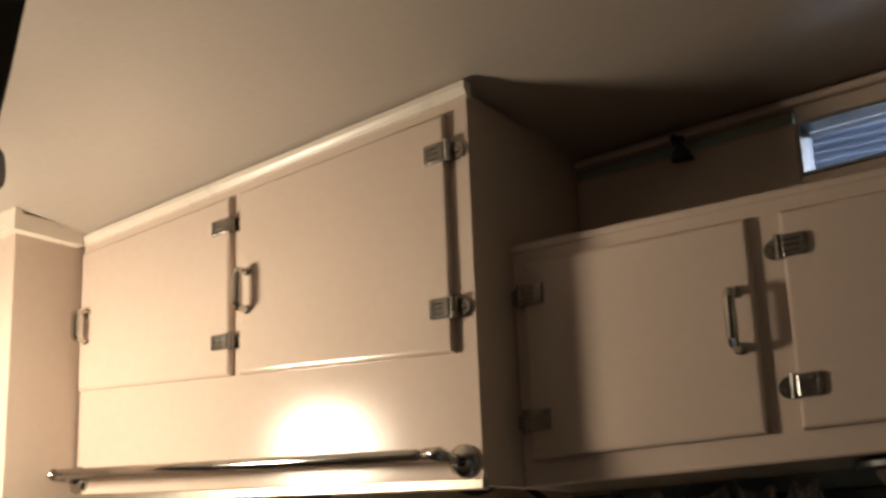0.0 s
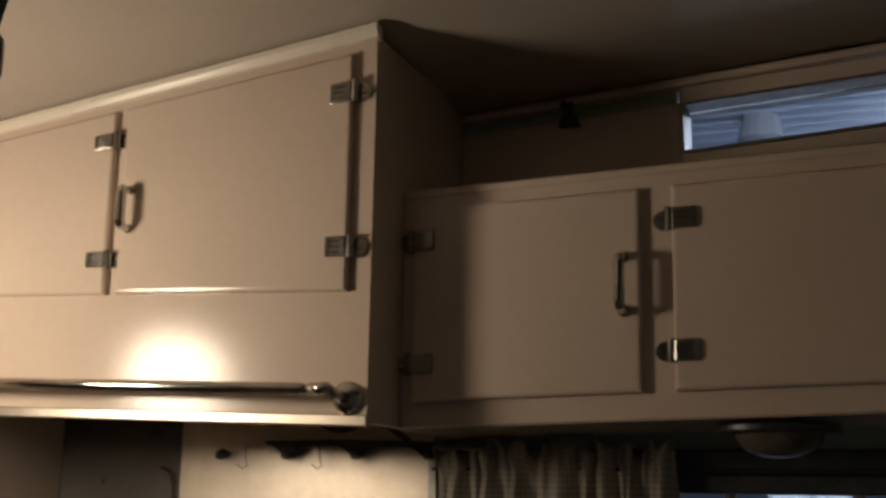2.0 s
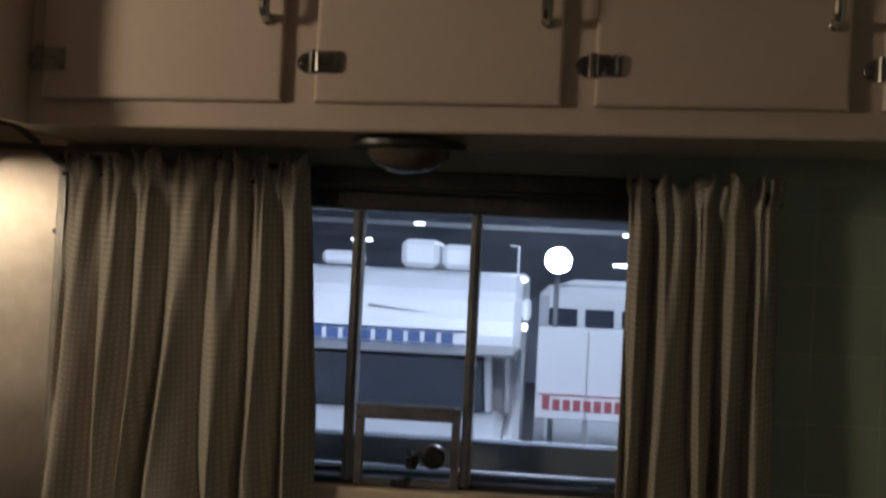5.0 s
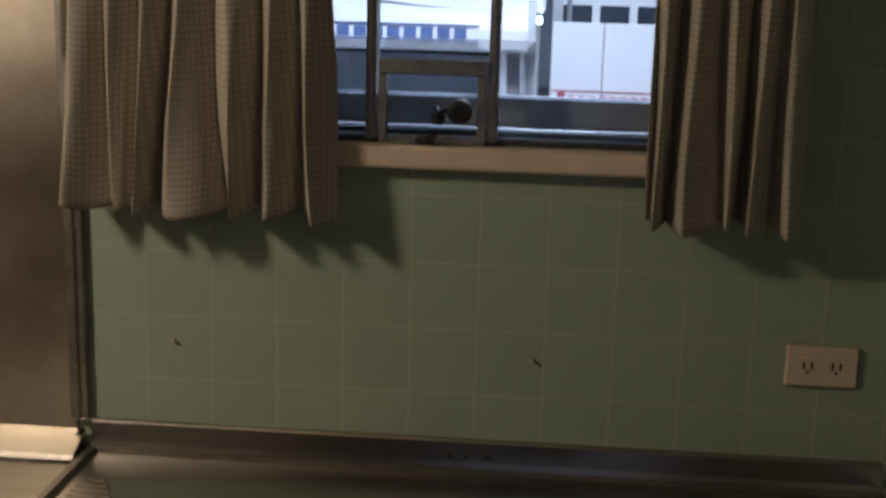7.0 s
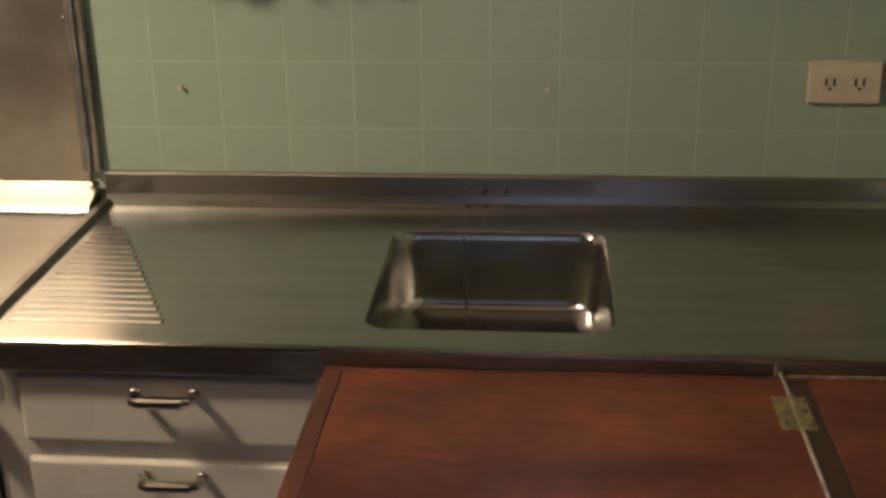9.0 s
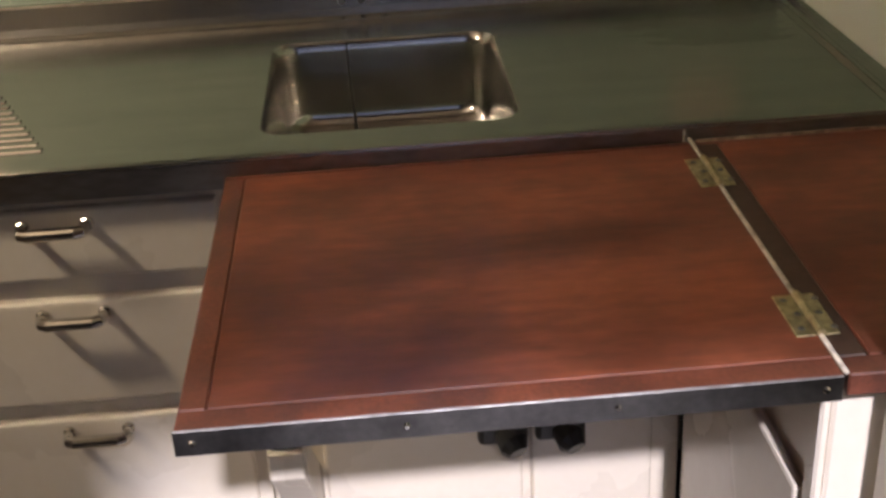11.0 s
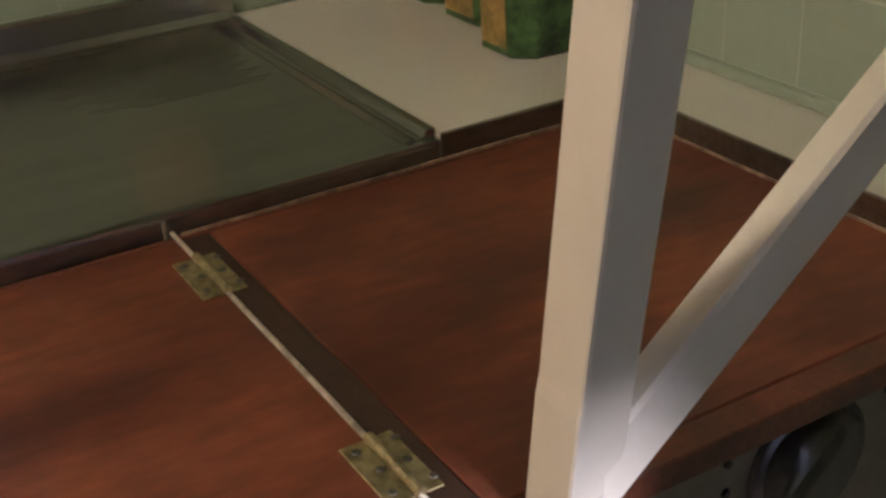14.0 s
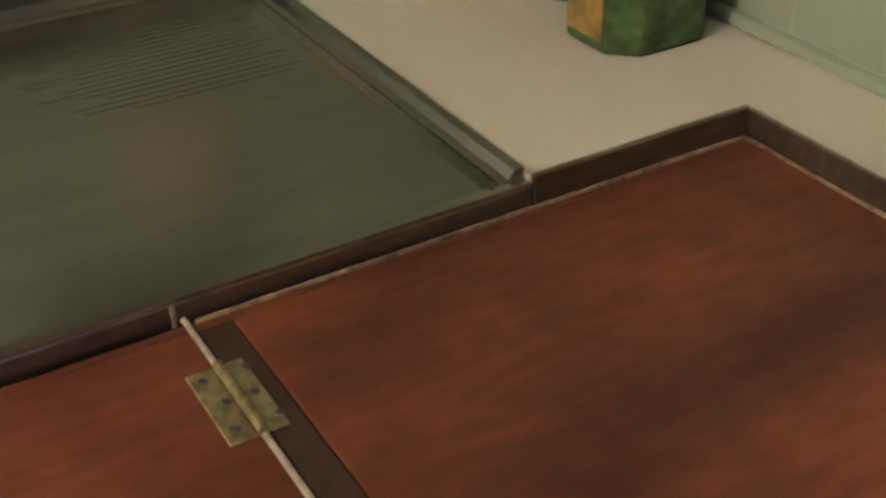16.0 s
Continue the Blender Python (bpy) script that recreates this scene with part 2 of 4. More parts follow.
def prism(outline, axis, a0, a1, bev=0.0):
    """An outline in the plane across axis, pushed from a0 to a1 along it. Outline pairs: axis x -> (y, z), y -> (x, z), z -> (x, y)."""
    bm = bmesh.new()

    def put(u, v, w):
        return bm.verts.new({"x": (w, u, v), "y": (u, w, v), "z": (u, v, w)}[axis])
    lo = [put(u, v, a0) for u, v in outline]
    hi = [put(u, v, a1) for u, v in outline]
    n = len(outline)
    bm.faces.new(lo[::-1])
    bm.faces.new(hi)
    for k in range(n):
        bm.faces.new((lo[k], lo[(k + 1) % n], hi[(k + 1) % n], hi[k]))
    bmesh.ops.recalc_face_normals(bm, faces=bm.faces)
    if bev:
        bmesh.ops.bevel(bm, geom=bm.edges[:], offset=bev, segments=1, profile=0.5, affect="EDGES")
    return bm


def rounded(x0, x1, y0, y1, r, seg=5):
    pts = []
    for cx, cy, a in ((x1 - r, y1 - r, 0), (x0 + r, y1 - r, 90), (x0 + r, y0 + r, 180), (x1 - r, y0 + r, 270)):
        for k in range(seg + 1):
            t = radians(a + 90 * k / seg)
            pts.append((cx + r * math.cos(t), cy + r * math.sin(t)))
    return pts


def ring_frame(x0, x1, z0, z1, w, y0, y1, bev=0.001):
    return join(box(x0, x1, y0, y1, z0, z0 + w, bev), box(x0, x1, y0, y1, z1 - w, z1, bev), box(x0, x0 + w, y0, y1, z0 + w, z1 - w, bev), box(x1 - w, x1, y0, y1, z0 + w, z1 - w, bev))


# ---- setting ----
CEIL_Z = 2.66
XL, XR, YB = -2.2, 1.625, -2.36
WIN = (0.235, 0.925, 1.428, 1.905)
CLER = (0.405, 1.068, 2.386, 2.550)


def wall_with_holes(name, x0, x1, z0, z1, holes, y0, y1, material, label):
    """A wall in the xz plane with rectangular openings through it."""
    xs = sorted({x0, x1, *(h[0] for h in holes), *(h[1] for h in holes)})
    zs = sorted({z0, z1, *(h[2] for h in holes), *(h[3] for h in holes)})
    bms = []
    for a, b in zip(xs, xs[1:]):
        for c, d in zip(zs, zs[1:]):
            if not any(h[0] <= a and b <= h[1] and h[2] <= c and d <= h[3] for h in holes):
                bms.append(box(a, b, y0, y1, c, d))
    bm = join(*bms)
    bmesh.ops.remove_doubles(bm, verts=bm.verts, dist=1e-5)
    return solid(name, bm, material, label, "wall", kind="structure")


wall_north = wall_with_holes("wall_north", XL, XR + 0.06, 0, CEIL_Z, [WIN, CLER], 0.0004, 0.063, GROUT, "kitchen wall of pale green scored tileboard")
wall_south = wall_with_holes("wall_south", XL, XR + 0.06, 0, CEIL_Z, [(0.56, 1.09, 0.0, 2.055)], YB - 0.06, YB, BIRCH, "brown panelled wall with an open doorway")
wall_east = solid("wall_east", box(XR + 0.0004, XR + 0.06, YB, 0.0012, 0, CEIL_Z), GROUT, "end wall of pale green scored tileboard", "wall", kind="structure")
solid("wall_west", box(XL - 0.06, XL, YB, 0.003, 0, CEIL_Z), BIRCH, "brown panelled end wall", "wall", kind="structure")
solid("floor", box(XL - 0.06, XR + 0.06, YB - 0.06, 0.063, -0.04, 0), FLOOR, "worn brown linoleum floor", "floor", kind="structure")


def roof_z(x, y):
    """Underside of the cambered trailer roof."""
    return 2.502 + 0.10 * min(1.0, -y) + (0.07 if x > 0.04 else 0.128) * (x - 0.04)


def roof_sheet():
    bm = bmesh.new()
    xs = [XL - 0.06, -1.6, -1.2, -0.9, -0.6, -0.3, 0.04, 0.5, 1.0, XR + 0.06]
    ys = [0.063, -0.3, -0.6, -0.9, -1.0, -1.1, -1.6, YB - 0.06]
    lo = [[bm.verts.new((x, y, roof_z(x, y))) for y in ys] for x in xs]
    hi = [[bm.verts.new((x, y, roof_z(x, y) + 0.04)) for y in ys] for x in xs]
    for g in (lo, hi):
        for i in range(len(xs) - 1):
            for j in range(len(ys) - 1):
                bm.faces.new((g[i][j], g[i + 1][j], g[i + 1][j + 1], g[i][j + 1]))
    ring = [(i, 0) for i in range(len(xs))] + [(len(xs) - 1, j) for j in range(1, len(ys))] + [(i, len(ys) - 1) for i in range(len(xs) - 2, -1, -1)] + [(0, j) for j in range(len(ys) - 2, 0, -1)]
    for (a, b), (c, d) in zip(ring, ring[1:] + ring[:1]):
        bm.faces.new((lo[a][b], lo[c][d], hi[c][d], hi[a][b]))
    return bm


solid("ceiling", roof_sheet(), CEIL, "smooth cream painted ceiling", "ceiling", kind="structure", smooth=True)


def shear(bm, k, x0):
    for v in bm.verts:
        v.co.z += k * (v.co.x - x0)
    return bm


solid("trim", shear(box(0.036, 1.62, -0.035, -0.0005, 2.490, 2.504, 0.004), 0.07, 0.04), CREAM, "narrow painted strip between wall and ceiling", "trim", kind="structure")
solid("wall_panel_top", shear(join(box(0.036, 0.414, -0.024, 0.0, 2.31, 2.490, 0.002), box(1.058, 1.62, -0.024, 0.0, 2.31, 2.490, 0.002), box(0.4145, 1.0575, -0.024, 0.0, 2.31, 2.402, 0.002), box(0.4145, 1.0575, -0.022, 0.0, 2.4898, 2.516, 0.001)), 0.055, 0.414), CREAM, "cream panel round the high window", "panel", kind="structure")

# ---- overhead cabinets ----


def handle_bar(x, y, z0, z1, out=0.026):
    """Chrome pull: an upright D-shaped bar on a face at y, standing out towards -y."""
    f = y - out
    r = 0.009
    pts = [(x, y, z0 + 0.008), (x, f + r, z0 + 0.008), (x, f + 0.003, z0 + 0.011), (x, f, z0 + 0.018), (x, f, z1 - 0.018), (x, f + 0.003, z1 - 0.011), (x, f + r, z1 - 0.008), (x, y, z1 - 0.008)]
    bm = tube(pts, [0.0058, 0.0062, 0.0075, 0.008, 0.008, 0.0075, 0.0062, 0.0058], 12)
    for z in (z0 + 0.008, z1 - 0.008):
        bm = join(bm, tube([(x, y, z), (x, y - 0.004, z), (x, y - 0.006, z)], [0.0085, 0.0085, 0.0065], 12))
    return bm


def handle_flat(x0, x1, y, z, out=0.026):
    f = y - out
    pts = [(x0 + 0.006, y, z), (x0 + 0.006, f + 0.009, z), (x0 + 0.009, f + 0.003, z), (x0 + 0.016, f, z), (x1 - 0.016, f, z), (x1 - 0.009, f + 0.003, z), (x1 - 0.006, f + 0.009, z), (x1 - 0.006, y, z)]
    bm = tube(pts, [0.0058, 0.0062, 0.0075, 0.008, 0.008, 0.0075, 0.0062, 0.0058], 12)
    for x in (x0 + 0.006, x1 - 0.006):
        bm = join(bm, tube([(x, y, z), (x, y - 0.004, z), (x, y - 0.006, z)], [0.0085, 0.0085, 0.0065], 12))
    return bm


def cabinet_hinge(x, y, z, side):
    """Ribbed leaf on the door, knuckle on the joint, rounded tongue on the frame. side: -1 when the door lies to the left of x."""
    h = 0.0155
    a, b = sorted((x + side * 0.005, x + side * 0.039))
    bm = box(a, b, y - 0.0175, y - 0.012, z - h, z + h, 0.0025, 2)
    for k in range(3):
        zz = z - h + 0.0075 + k * 0.008
        bm = join(bm, box(a + 0.002, b - 0.010, y - 0.0192, y - 0.0165, zz - 0.0016, zz + 0.0016, 0.001))
    e0, e1 = sorted((x + side * 0.0315, x + side * 0.0375))
    bm = join(bm, box(e0, e1, y - 0.0195, y - 0.0165, z - h + 0.003, z + h - 0.003, 0.001))
    bm = join(bm, tube([(x, y - 0.0125, z - h - 0.001), (x, y - 0.0125, z + h + 0.001)], 0.006, 12))
    t = []
    for k in range(9):
        ang = radians(-90 + 180 * k / 8)
        t.append((x - side * (0.006 + 0.017 * math.cos(ang)), z + 0.0148 * math.sin(ang)))
    bm = join(bm, prism([(x, z + 0.0148), (x, z - 0.0148)] + t, "y", y - 0.006, y - 0.0005, 0.0012))
    bm = join(bm, tube([(x - side * 0.013, y - 0.005, z), (x - side * 0.013, y - 0.0085, z)], [0.0055, 0.003], 10))
    return bm


def slab_door(x0, x1, z0, z1, y, t=0.013):
    bm = box(x0, x1, y - t, y + 0.004, z0, z1)
    edges = [e for e in bm.edges if all(v.co.y < y - t + 1e-4 for v in e.verts)]
    bmesh.ops.bevel(bm, geom=edges, offset=0.007, segments=3, profile=0.6, affect="EDGES")
    return bm


LY, LB = -0.385, 1.948
LX0, LX1 = -0.760, 0.034


def taper(bm):
    """The end cabinet's upper edge follows the roof down towards the far end."""
    for v in bm.verts:
        x = min(0.0, v.co.x)
        u = max(0.0, (v.co.z - 2.143) / 0.35)
        v.co.z += 0.117 * x * u - 0.035 * x * (1 - min(1.0, u))
    return bm


left_cab = thing("wall_cabinet", (-0.37, -0.2, LB), "cream gloss painted overhead cabinet with two doors", "cabinet")
part("face_panel", taper(box(LX0, LX1, LY, LY + 0.018, LB, 2.517)), CREAM, left_cab)
part("carcass", taper(box(LX0, LX1 - 0.018, LY + 0.018, -0.004, 2.08, 2.517)), CREAM, left_cab)
part("end_panel", taper(box(LX1 - 0.018, LX1, LY + 0.018, -0.004, LB, 2.517)), CREAM, left_cab)
for x0, x1 in ((-0.754, -0.412), (-0.392, 0.001)):
    d = part("door", taper(slab_door(x0, x1, 2.133, 2.489, LY)), CREAM, left_cab)
    for z in (2.197, 2.430):
        part("hinge", taper(cabinet_hinge(x1 + 0.005, LY, z, -1)), HINGE, d, "ribbed chrome hinge")
    part("handle", taper(handle_bar(x0 + 0.020, LY - 0.013, 2.243, 2.333)), CHROME, d, "chrome pull handle")
part("cornice", taper(prism([(LY + 0.01, 2.510), (LY - 0.005, 2.513), (LY - 0.008, 2.520), (LY - 0.011, 2.525), (LY - 0.011, 2.534), (LY + 0.01, 2.534)], "x", LX0, LX1 + 0.003)), TRIM, left_cab)
part("base_strip", taper(box(LX0, LX1 + 0.002, LY - 0.004, LY + 0.012, LB - 0.006, LB + 0.010, 0.002)), PLATE, left_cab, "polished metal strip")

bar = thing("towel_bar", (-0.4, LY, 1.99), "polished chrome towel bar with round flanges on the cabinet", "towel bar")
part("rod", taper(tube([(-0.85, LY - 0.045, 1.990), (-0.4, LY - 0.045, 1.990), (-0.045, LY - 0.045, 1.990), (-0.036, LY - 0.045, 1.990)], [0.009, 0.009, 0.009, 0.006], 14)), CHROME, bar, smooth=True)
for x in (-0.755, 0.006):
    part("flange", taper(join(tube([(x, LY, 1.982), (x, LY - 0.005, 1.982), (x, LY - 0.009, 1.982)], [0.024, 0.023, 0.014], 18), tube([(x, LY - 0.007, 1.982), (x - 0.005, LY - 0.035, 1.986), (x - 0.012, LY - 0.045, 1.99), (x - 0.038, LY - 0.045, 1.99)], [0.008, 0.007, 0.011, 0.009], 12))), CHROME, bar, smooth=True)

RY, RB, RT = -0.27, 1.955, 2.311
right_cab = thing("wall_cabinet", (0.8, -0.13, RB), "long cream gloss painted overhead cabinet above the window", "cabinet")
part("body", shear(box(0.034, XR, RY, -0.025, RB, RT, 0.003), 0.022, 0.4), CREAM, right_cab)
for x0, x1 in ((0.056, 0.398), (0.443, 0.781), (0.825, 1.162), (1.206, 1.545)):
    d = part("door", shear(slab_door(x0, x1, 1.993, 2.281, RY), 0.022, 0.4), CREAM, right_cab)
    for z in (2.048, 2.232):
        part("hinge", shear(cabinet_hinge(x0 - 0.004, RY, z, 1), 0.022, 0.4), HINGE, d, "ribbed chrome hinge")
    part("handle", shear(handle_bar(x1 - 0.024, RY - 0.013, 2.098, 2.190), 0.022, 0.4), CHROME, d, "chrome pull handle")
part("top_rail", shear(box(0.034, XR, RY - 0.003, RY + 0.010, RT - 0.010, RT + 0.003, 0.002), 0.022, 0.4), CREAM, right_cab)

# tall cupboard at the far end of the cabinets
tall = thing("tall_cupboard", (-1.1, -0.3, 0), "tall cream painted cupboard reaching the ceiling", "cupboard")
part("body", prism([(-1.5, 0.0), (-0.768, 0.0), (-0.768, 2.43), (-1.5, 2.34)], "y", -0.53, -0.004), CREAM, tall)
part("cornice", join(prism([(-1.5, 2.325), (-0.752, 2.417), (-0.752, 2.457), (-1.5, 2.362)], "y", -0.546, -0.5302), prism([(-0.7678, 2.415), (-0.752, 2.417), (-0.752, 2.4465), (-0.7678, 2.4445)], "y", -0.530, -0.3975)), TRIM, tall)

# dark partition beside the entrance
partition = thing("partition", (0.17, -1.8, 0), "dark stained partition beside the doorway", "partition")
part("panel", prism([(-0.05, 0.0), (-0.012, 0.0), (-0.012, 1.5), (0.184, 2.2), (0.284, 2.605), (0.246, 2.605), (0.146, 2.2), (-0.05, 1.5)], "y", YB + 0.002, -1.302, 0.003), DARKP, partition)
part("latch", join(prism([(0.112, 2.07), (0.142, 2.07), (0.174, 2.19), (0.144, 2.19)], "y", -1.310, -1.298, 0.003), tube([(0.152, -1.30, 2.135), (0.157, -1.294, 2.135), (0.162, -1.290, 2.135)], [0.021, 0.021, 0.013], 14)), BLACK, partition, "black latch")

# small black hook by the high window
HX, HZ = 0.230, 2.490
hook = thing("hook_bracket", (HX, -0.03, HZ), "small black metal hook bracket under the ceiling", "hook")
part("plate", prism([(HX - 0.018, HZ - 0.026), (HX + 0.020, HZ - 0.026), (HX + 0.011, HZ - 0.006), (HX - 0.009, HZ - 0.006)], "y", -0.042, -0.0245, 0.002), BLACK, hook)
part("arm", join(tube([(HX, -0.034, HZ - 0.006), (HX - 0.002, -0.038, HZ + 0.006), (HX - 0.010, -0.042, HZ + 0.016)], [0.007, 0.006, 0.005], 8), tube([(HX - 0.010, -0.042, HZ + 0.006), (HX + 0.009, -0.042, HZ + 0.008)], 0.006, 8)), BLACK, hook)

# high window
hw = thing("window_1", (0.75, 0, 2.46), "narrow high window with metal frame", "window", kind="structure")
part("window_frame", shear(ring_frame(0.4148, 1.0572, 2.4023, 2.4895, 0.005, -0.0255, 0.05), 0.055, 0.414), ALU, hw)
p = part("pane", shear(box(0.421, 1.051, 0.018, 0.022, 2.409, 2.483), 0.055, 0.414), GLASS, hw)
p.visible_shadow = False

# ---- window over the sink ----
W0, W1, WZ0, WZ1 = WIN
win = thing("window_2", ((W0 + W1) / 2, 0, WZ0), "three part aluminium window with dark head rail", "window", kind="structure")
part("head", box(W0 - 0.012, W1 + 0.03, -0.018, 0.05, 1.863, 1.930, 0.003), DKALU, win)
part("jamb", box(W0, W0 + 0.014, -0.010, 0.05, WZ0, 1.863, 0.002), ALU, win)
part("jamb", box(W1 - 0.008, W1 + 0.010, -0.010, 0.05, WZ0, 1.863, 0.002), ALU, win)
for x in (0.473, 0.661):
    part("mullion", join(box(x - 0.008, x + 0.008, -0.010, 0.03, WZ0 + 0.006, 1.863, 0.002), box(x - 0.0025, x + 0.0025, -0.016, -0.009, WZ0 + 0.006, 1.863, 0.001)), ALU, win)
part("bottom_rail", box(W0 + 0.014, W1 - 0.008, 0.0, 0.04, WZ0, WZ0 + 0.010, 0.002), DKALU, win)
part("window_sill", box(W0 - 0.02, W1 + 0.02, -0.032, 0.05, 1.392, 1.4275, 0.005, 2), IVORY, win, "painted window sill")
for a, b in ((W0 + 0.014, 0.465), (0.481, 0.653), (0.669, W1 - 0.008)):
    p = part("pane", box(a, b, 0.008, 0.011, WZ0 + 0.010, 1.863), GLASS, win)
    p.visible_shadow = False

op = thing("window_operator", (0.567, -0.01, WZ0), "small metal crank frame with black knob in the window", "window operator")
part("top_rail", box(0.486, 0.652, -0.022, -0.011, 1.535, 1.558, 0.002), ALU, op, "worn brownish rail")
part("stile", box(0.486, 0.500, -0.020, -0.011, WZ0 + 0.002, 1.535, 0.002), ALU, op)
part("stile", box(0.638, 0.652, -0.020, -0.011, WZ0 + 0.002, 1.535, 0.002), ALU, op)
part("lower_rail", box(0.500, 0.638, -0.018, -0.011, WZ0 + 0.002, 1.442, 0.002), ALU, op)
part("knob", tube([(0.612, -0.012, 1.481), (0.612, -0.030, 1.481), (0.612, -0.036, 1.481)], [0.019, 0.019, 0.012], 18), BLACK, op, "black knob")
part("crank", join(tube([(0.575, -0.014, 1.485), (0.58, -0.03, 1.478), (0.592, -0.026, 1.484), (0.612, -0.02, 1.481)], 0.005, 8), tube([(0.58, -0.03, 1.478), (0.578, -0.03, 1.462)], [0.012, 0.009], 8)), BLACK, op, "black crank arm")
part("catch", join(box(0.545, 0.575, -0.026, -0.012, WZ0 + 0.002, WZ0 + 0.014, 0.003), tube([(0.562, -0.02, WZ0 + 0.01), (0.575, -0.035, WZ0 + 0.018)], 0.006, 8)), BLACK, op)

# curtains


def curtain(name, x0t, x1t, x0b, x1b, zt, zb, folds, seed, label, lift=0.0):
    """A gathered curtain: a ruffled heading over the rod, tight pleats that merge into broad uneven folds, and a wavy hem."""
    rnd = random.Random(seed)
    nx, nz = 210, 52

    def steps(lo, hi):
        w = [rnd.uniform(lo, hi) for _ in range(folds)]
        return [sum(w[:k]) / sum(w) for k in range(folds + 1)]

    top, low = steps(0.7, 1.3), steps(0.5, 1.6)
    am = [rnd.uniform(0.6, 1.35) for _ in range(folds + 1)]

    def phase(u, brk):
        n = max(k for k in range(folds) if brk[k] <= u + 1e-9)
        return n + (u - brk[n]) / (brk[n + 1] - brk[n])

    bm = bmesh.new()
    uvl = bm.loops.layers.uv.new("UVMap")
    grid, uvs = [], {}
    for j in range(nz + 1):
        v = j / nz
        head = math.exp(-(v / 0.055) ** 2)
        pinch = math.exp(-((v - 0.075) / 0.03) ** 2)
        row = []
        for i in range(nx + 1):
            u = i / nx
            kt, kb = phase(u, top), phase(u, low)
            s = min(1.0, v * 1.25) ** 0.8
            k = kt * (1 - s) + kb * s + 0.16 * math.sin(2.3 * kb + 4.1 * v + seed) * v
            n = int(min(max(k, 0), folds - 1e-6))
            aa = am[n] * (1 - (k - n)) + am[n + 1] * (k - n)
            ridge = 2.0 * abs(math.sin(math.pi * k)) ** 0.75 - 1.0
            pleat = math.sin(math.tau * 2.0 * kt + 1.7 * math.sin(kt * 1.9 + seed))
            crease = math.sin(math.tau * (1.55 * k + 0.9 * v) + seed)
            y = -0.058 - (0.008 + 0.027 * v ** 0.8) * aa * ridge * (1 - 0.55 * pinch)
            y -= 0.008 * pleat * math.exp(-(v / 0.30) ** 2) * (1 - 0.4 * pinch) + 0.0045 * crease * v + 0.012 * v
            y += 0.009 * math.sin(math.tau * 2.6 * kt + seed * 1.3) * head
            x = (x0t + (x1t - x0t) * u) * (1 - v) + (x0b + (x1b - x0b) * u) * v
            x += 0.008 * math.sin(math.tau * k + 0.8) * (0.3 + 0.7 * v) + 0.006 * math.sin(math.tau * 2.2 * kt + seed) * head + 0.012 * (u - 0.5) * head
            z = zt + (zb - zt) * v + (0.004 * math.sin(kb * 2.1 + seed) - 0.005 * ridge + lift * max(0.0, 1 - u * 6) ** 1.5) * v
            z += (0.010 * math.sin(math.tau * kt * 1.45 + seed) + 0.005 * math.sin(math.tau * kt * 3.3)) * head - 0.006 * head
            q = bm.verts.new((x, min(y, -0.020), z))
            uvs[q] = (u * (x1b - x0b) * 1.9, v * (zt - zb))
            row.append(q)
        grid.append(row)
    for a, b in zip(grid, grid[1:]):
        for i in range(nx):
            fc = bm.faces.new((a[i], a[i + 1], b[i + 1], b[i]))
            for lp in fc.loops:
                lp[uvl].uv = uvs[lp.vert]
    cur = thing(name, ((x0t + x1t) / 2, -0.05, zb), label, "curtain", "window curtains")
    c = part("cloth", bm, CLOTH, cur, smooth=True)
    sol = c.modifiers.new("thick", "SOLIDIFY")
    sol.thickness = 0.0016
    return cur


curtain("curtain", 0.014, 0.396, -0.008, 0.436, 1.938, 1.318, 7, 3, "gathered beige curtain in a small woven check", 0.03)
curtain("curtain", 0.892, 1.116, 0.895, 1.122, 1.934, 1.326, 5, 8, "narrow gathered beige curtain in a small woven check")
rod = thing("curtain_rod", (0.55, -0.05, 1.90), "thin dark metal curtain rod above the window", "curtain rod")
part("rod", tube([(0.0, -0.048, 1.897), (1.125, -0.048, 1.897)], 0.003, 8), BLACK, rod)
part("bracket", join(box(0.03, 0.115, -0.11, -0.10, 1.924, 1.940, 0.003), box(0.03, 0.04, -0.105, -0.002, 1.924, 1.936, 0.002)), DKALU, rod)
part("bracket", box(1.112, 1.124, -0.05, -0.002, 1.890, 1.904, 0.003), DKALU, rod)

# lamp under the cabinet
under = thing("under_cabinet_lamp", (0.568, -0.2, RB), "oval black lamp with smoked glass bowl under the cabinet", "lamp")


def dome(cx, cy, z, rx, ry, h, seg=24, rings=6):
    bm = bmesh.new()
    prev = None
    for k in range(rings + 1):
        a = radians(90 * k / rings)
        ring = [bm.verts.new((cx + rx * math.cos(a) * math.cos(t), cy + ry * math.cos(a) * math.sin(t), z - h * math.sin(a))) for t in (math.tau * i / seg for i in range(seg))] if k < rings else [bm.verts.new((cx, cy, z - h))]
        if prev:
            for i in range(seg):
                if k < rings:
                    bm.faces.new((prev[i], prev[(i + 1) % seg], ring[(i + 1) % seg], ring[i]))
                else:
                    bm.faces.new((prev[i], prev[(i + 1) % seg], ring[0]))
        prev = ring
    return bm


part("base", prism([(0.568 + 0.084 * math.cos(math.tau * k / 28), -0.2 + 0.06 * math.sin(math.tau * k / 28)) for k in range(28)], "z", RB - 0.014, RB - 0.001, 0.003), BLACK, under)
part("bowl", dome(0.568, -0.2, RB - 0.014, 0.06, 0.048, 0.034), SMOKE, under, "smoked glass bowl", smooth=True)

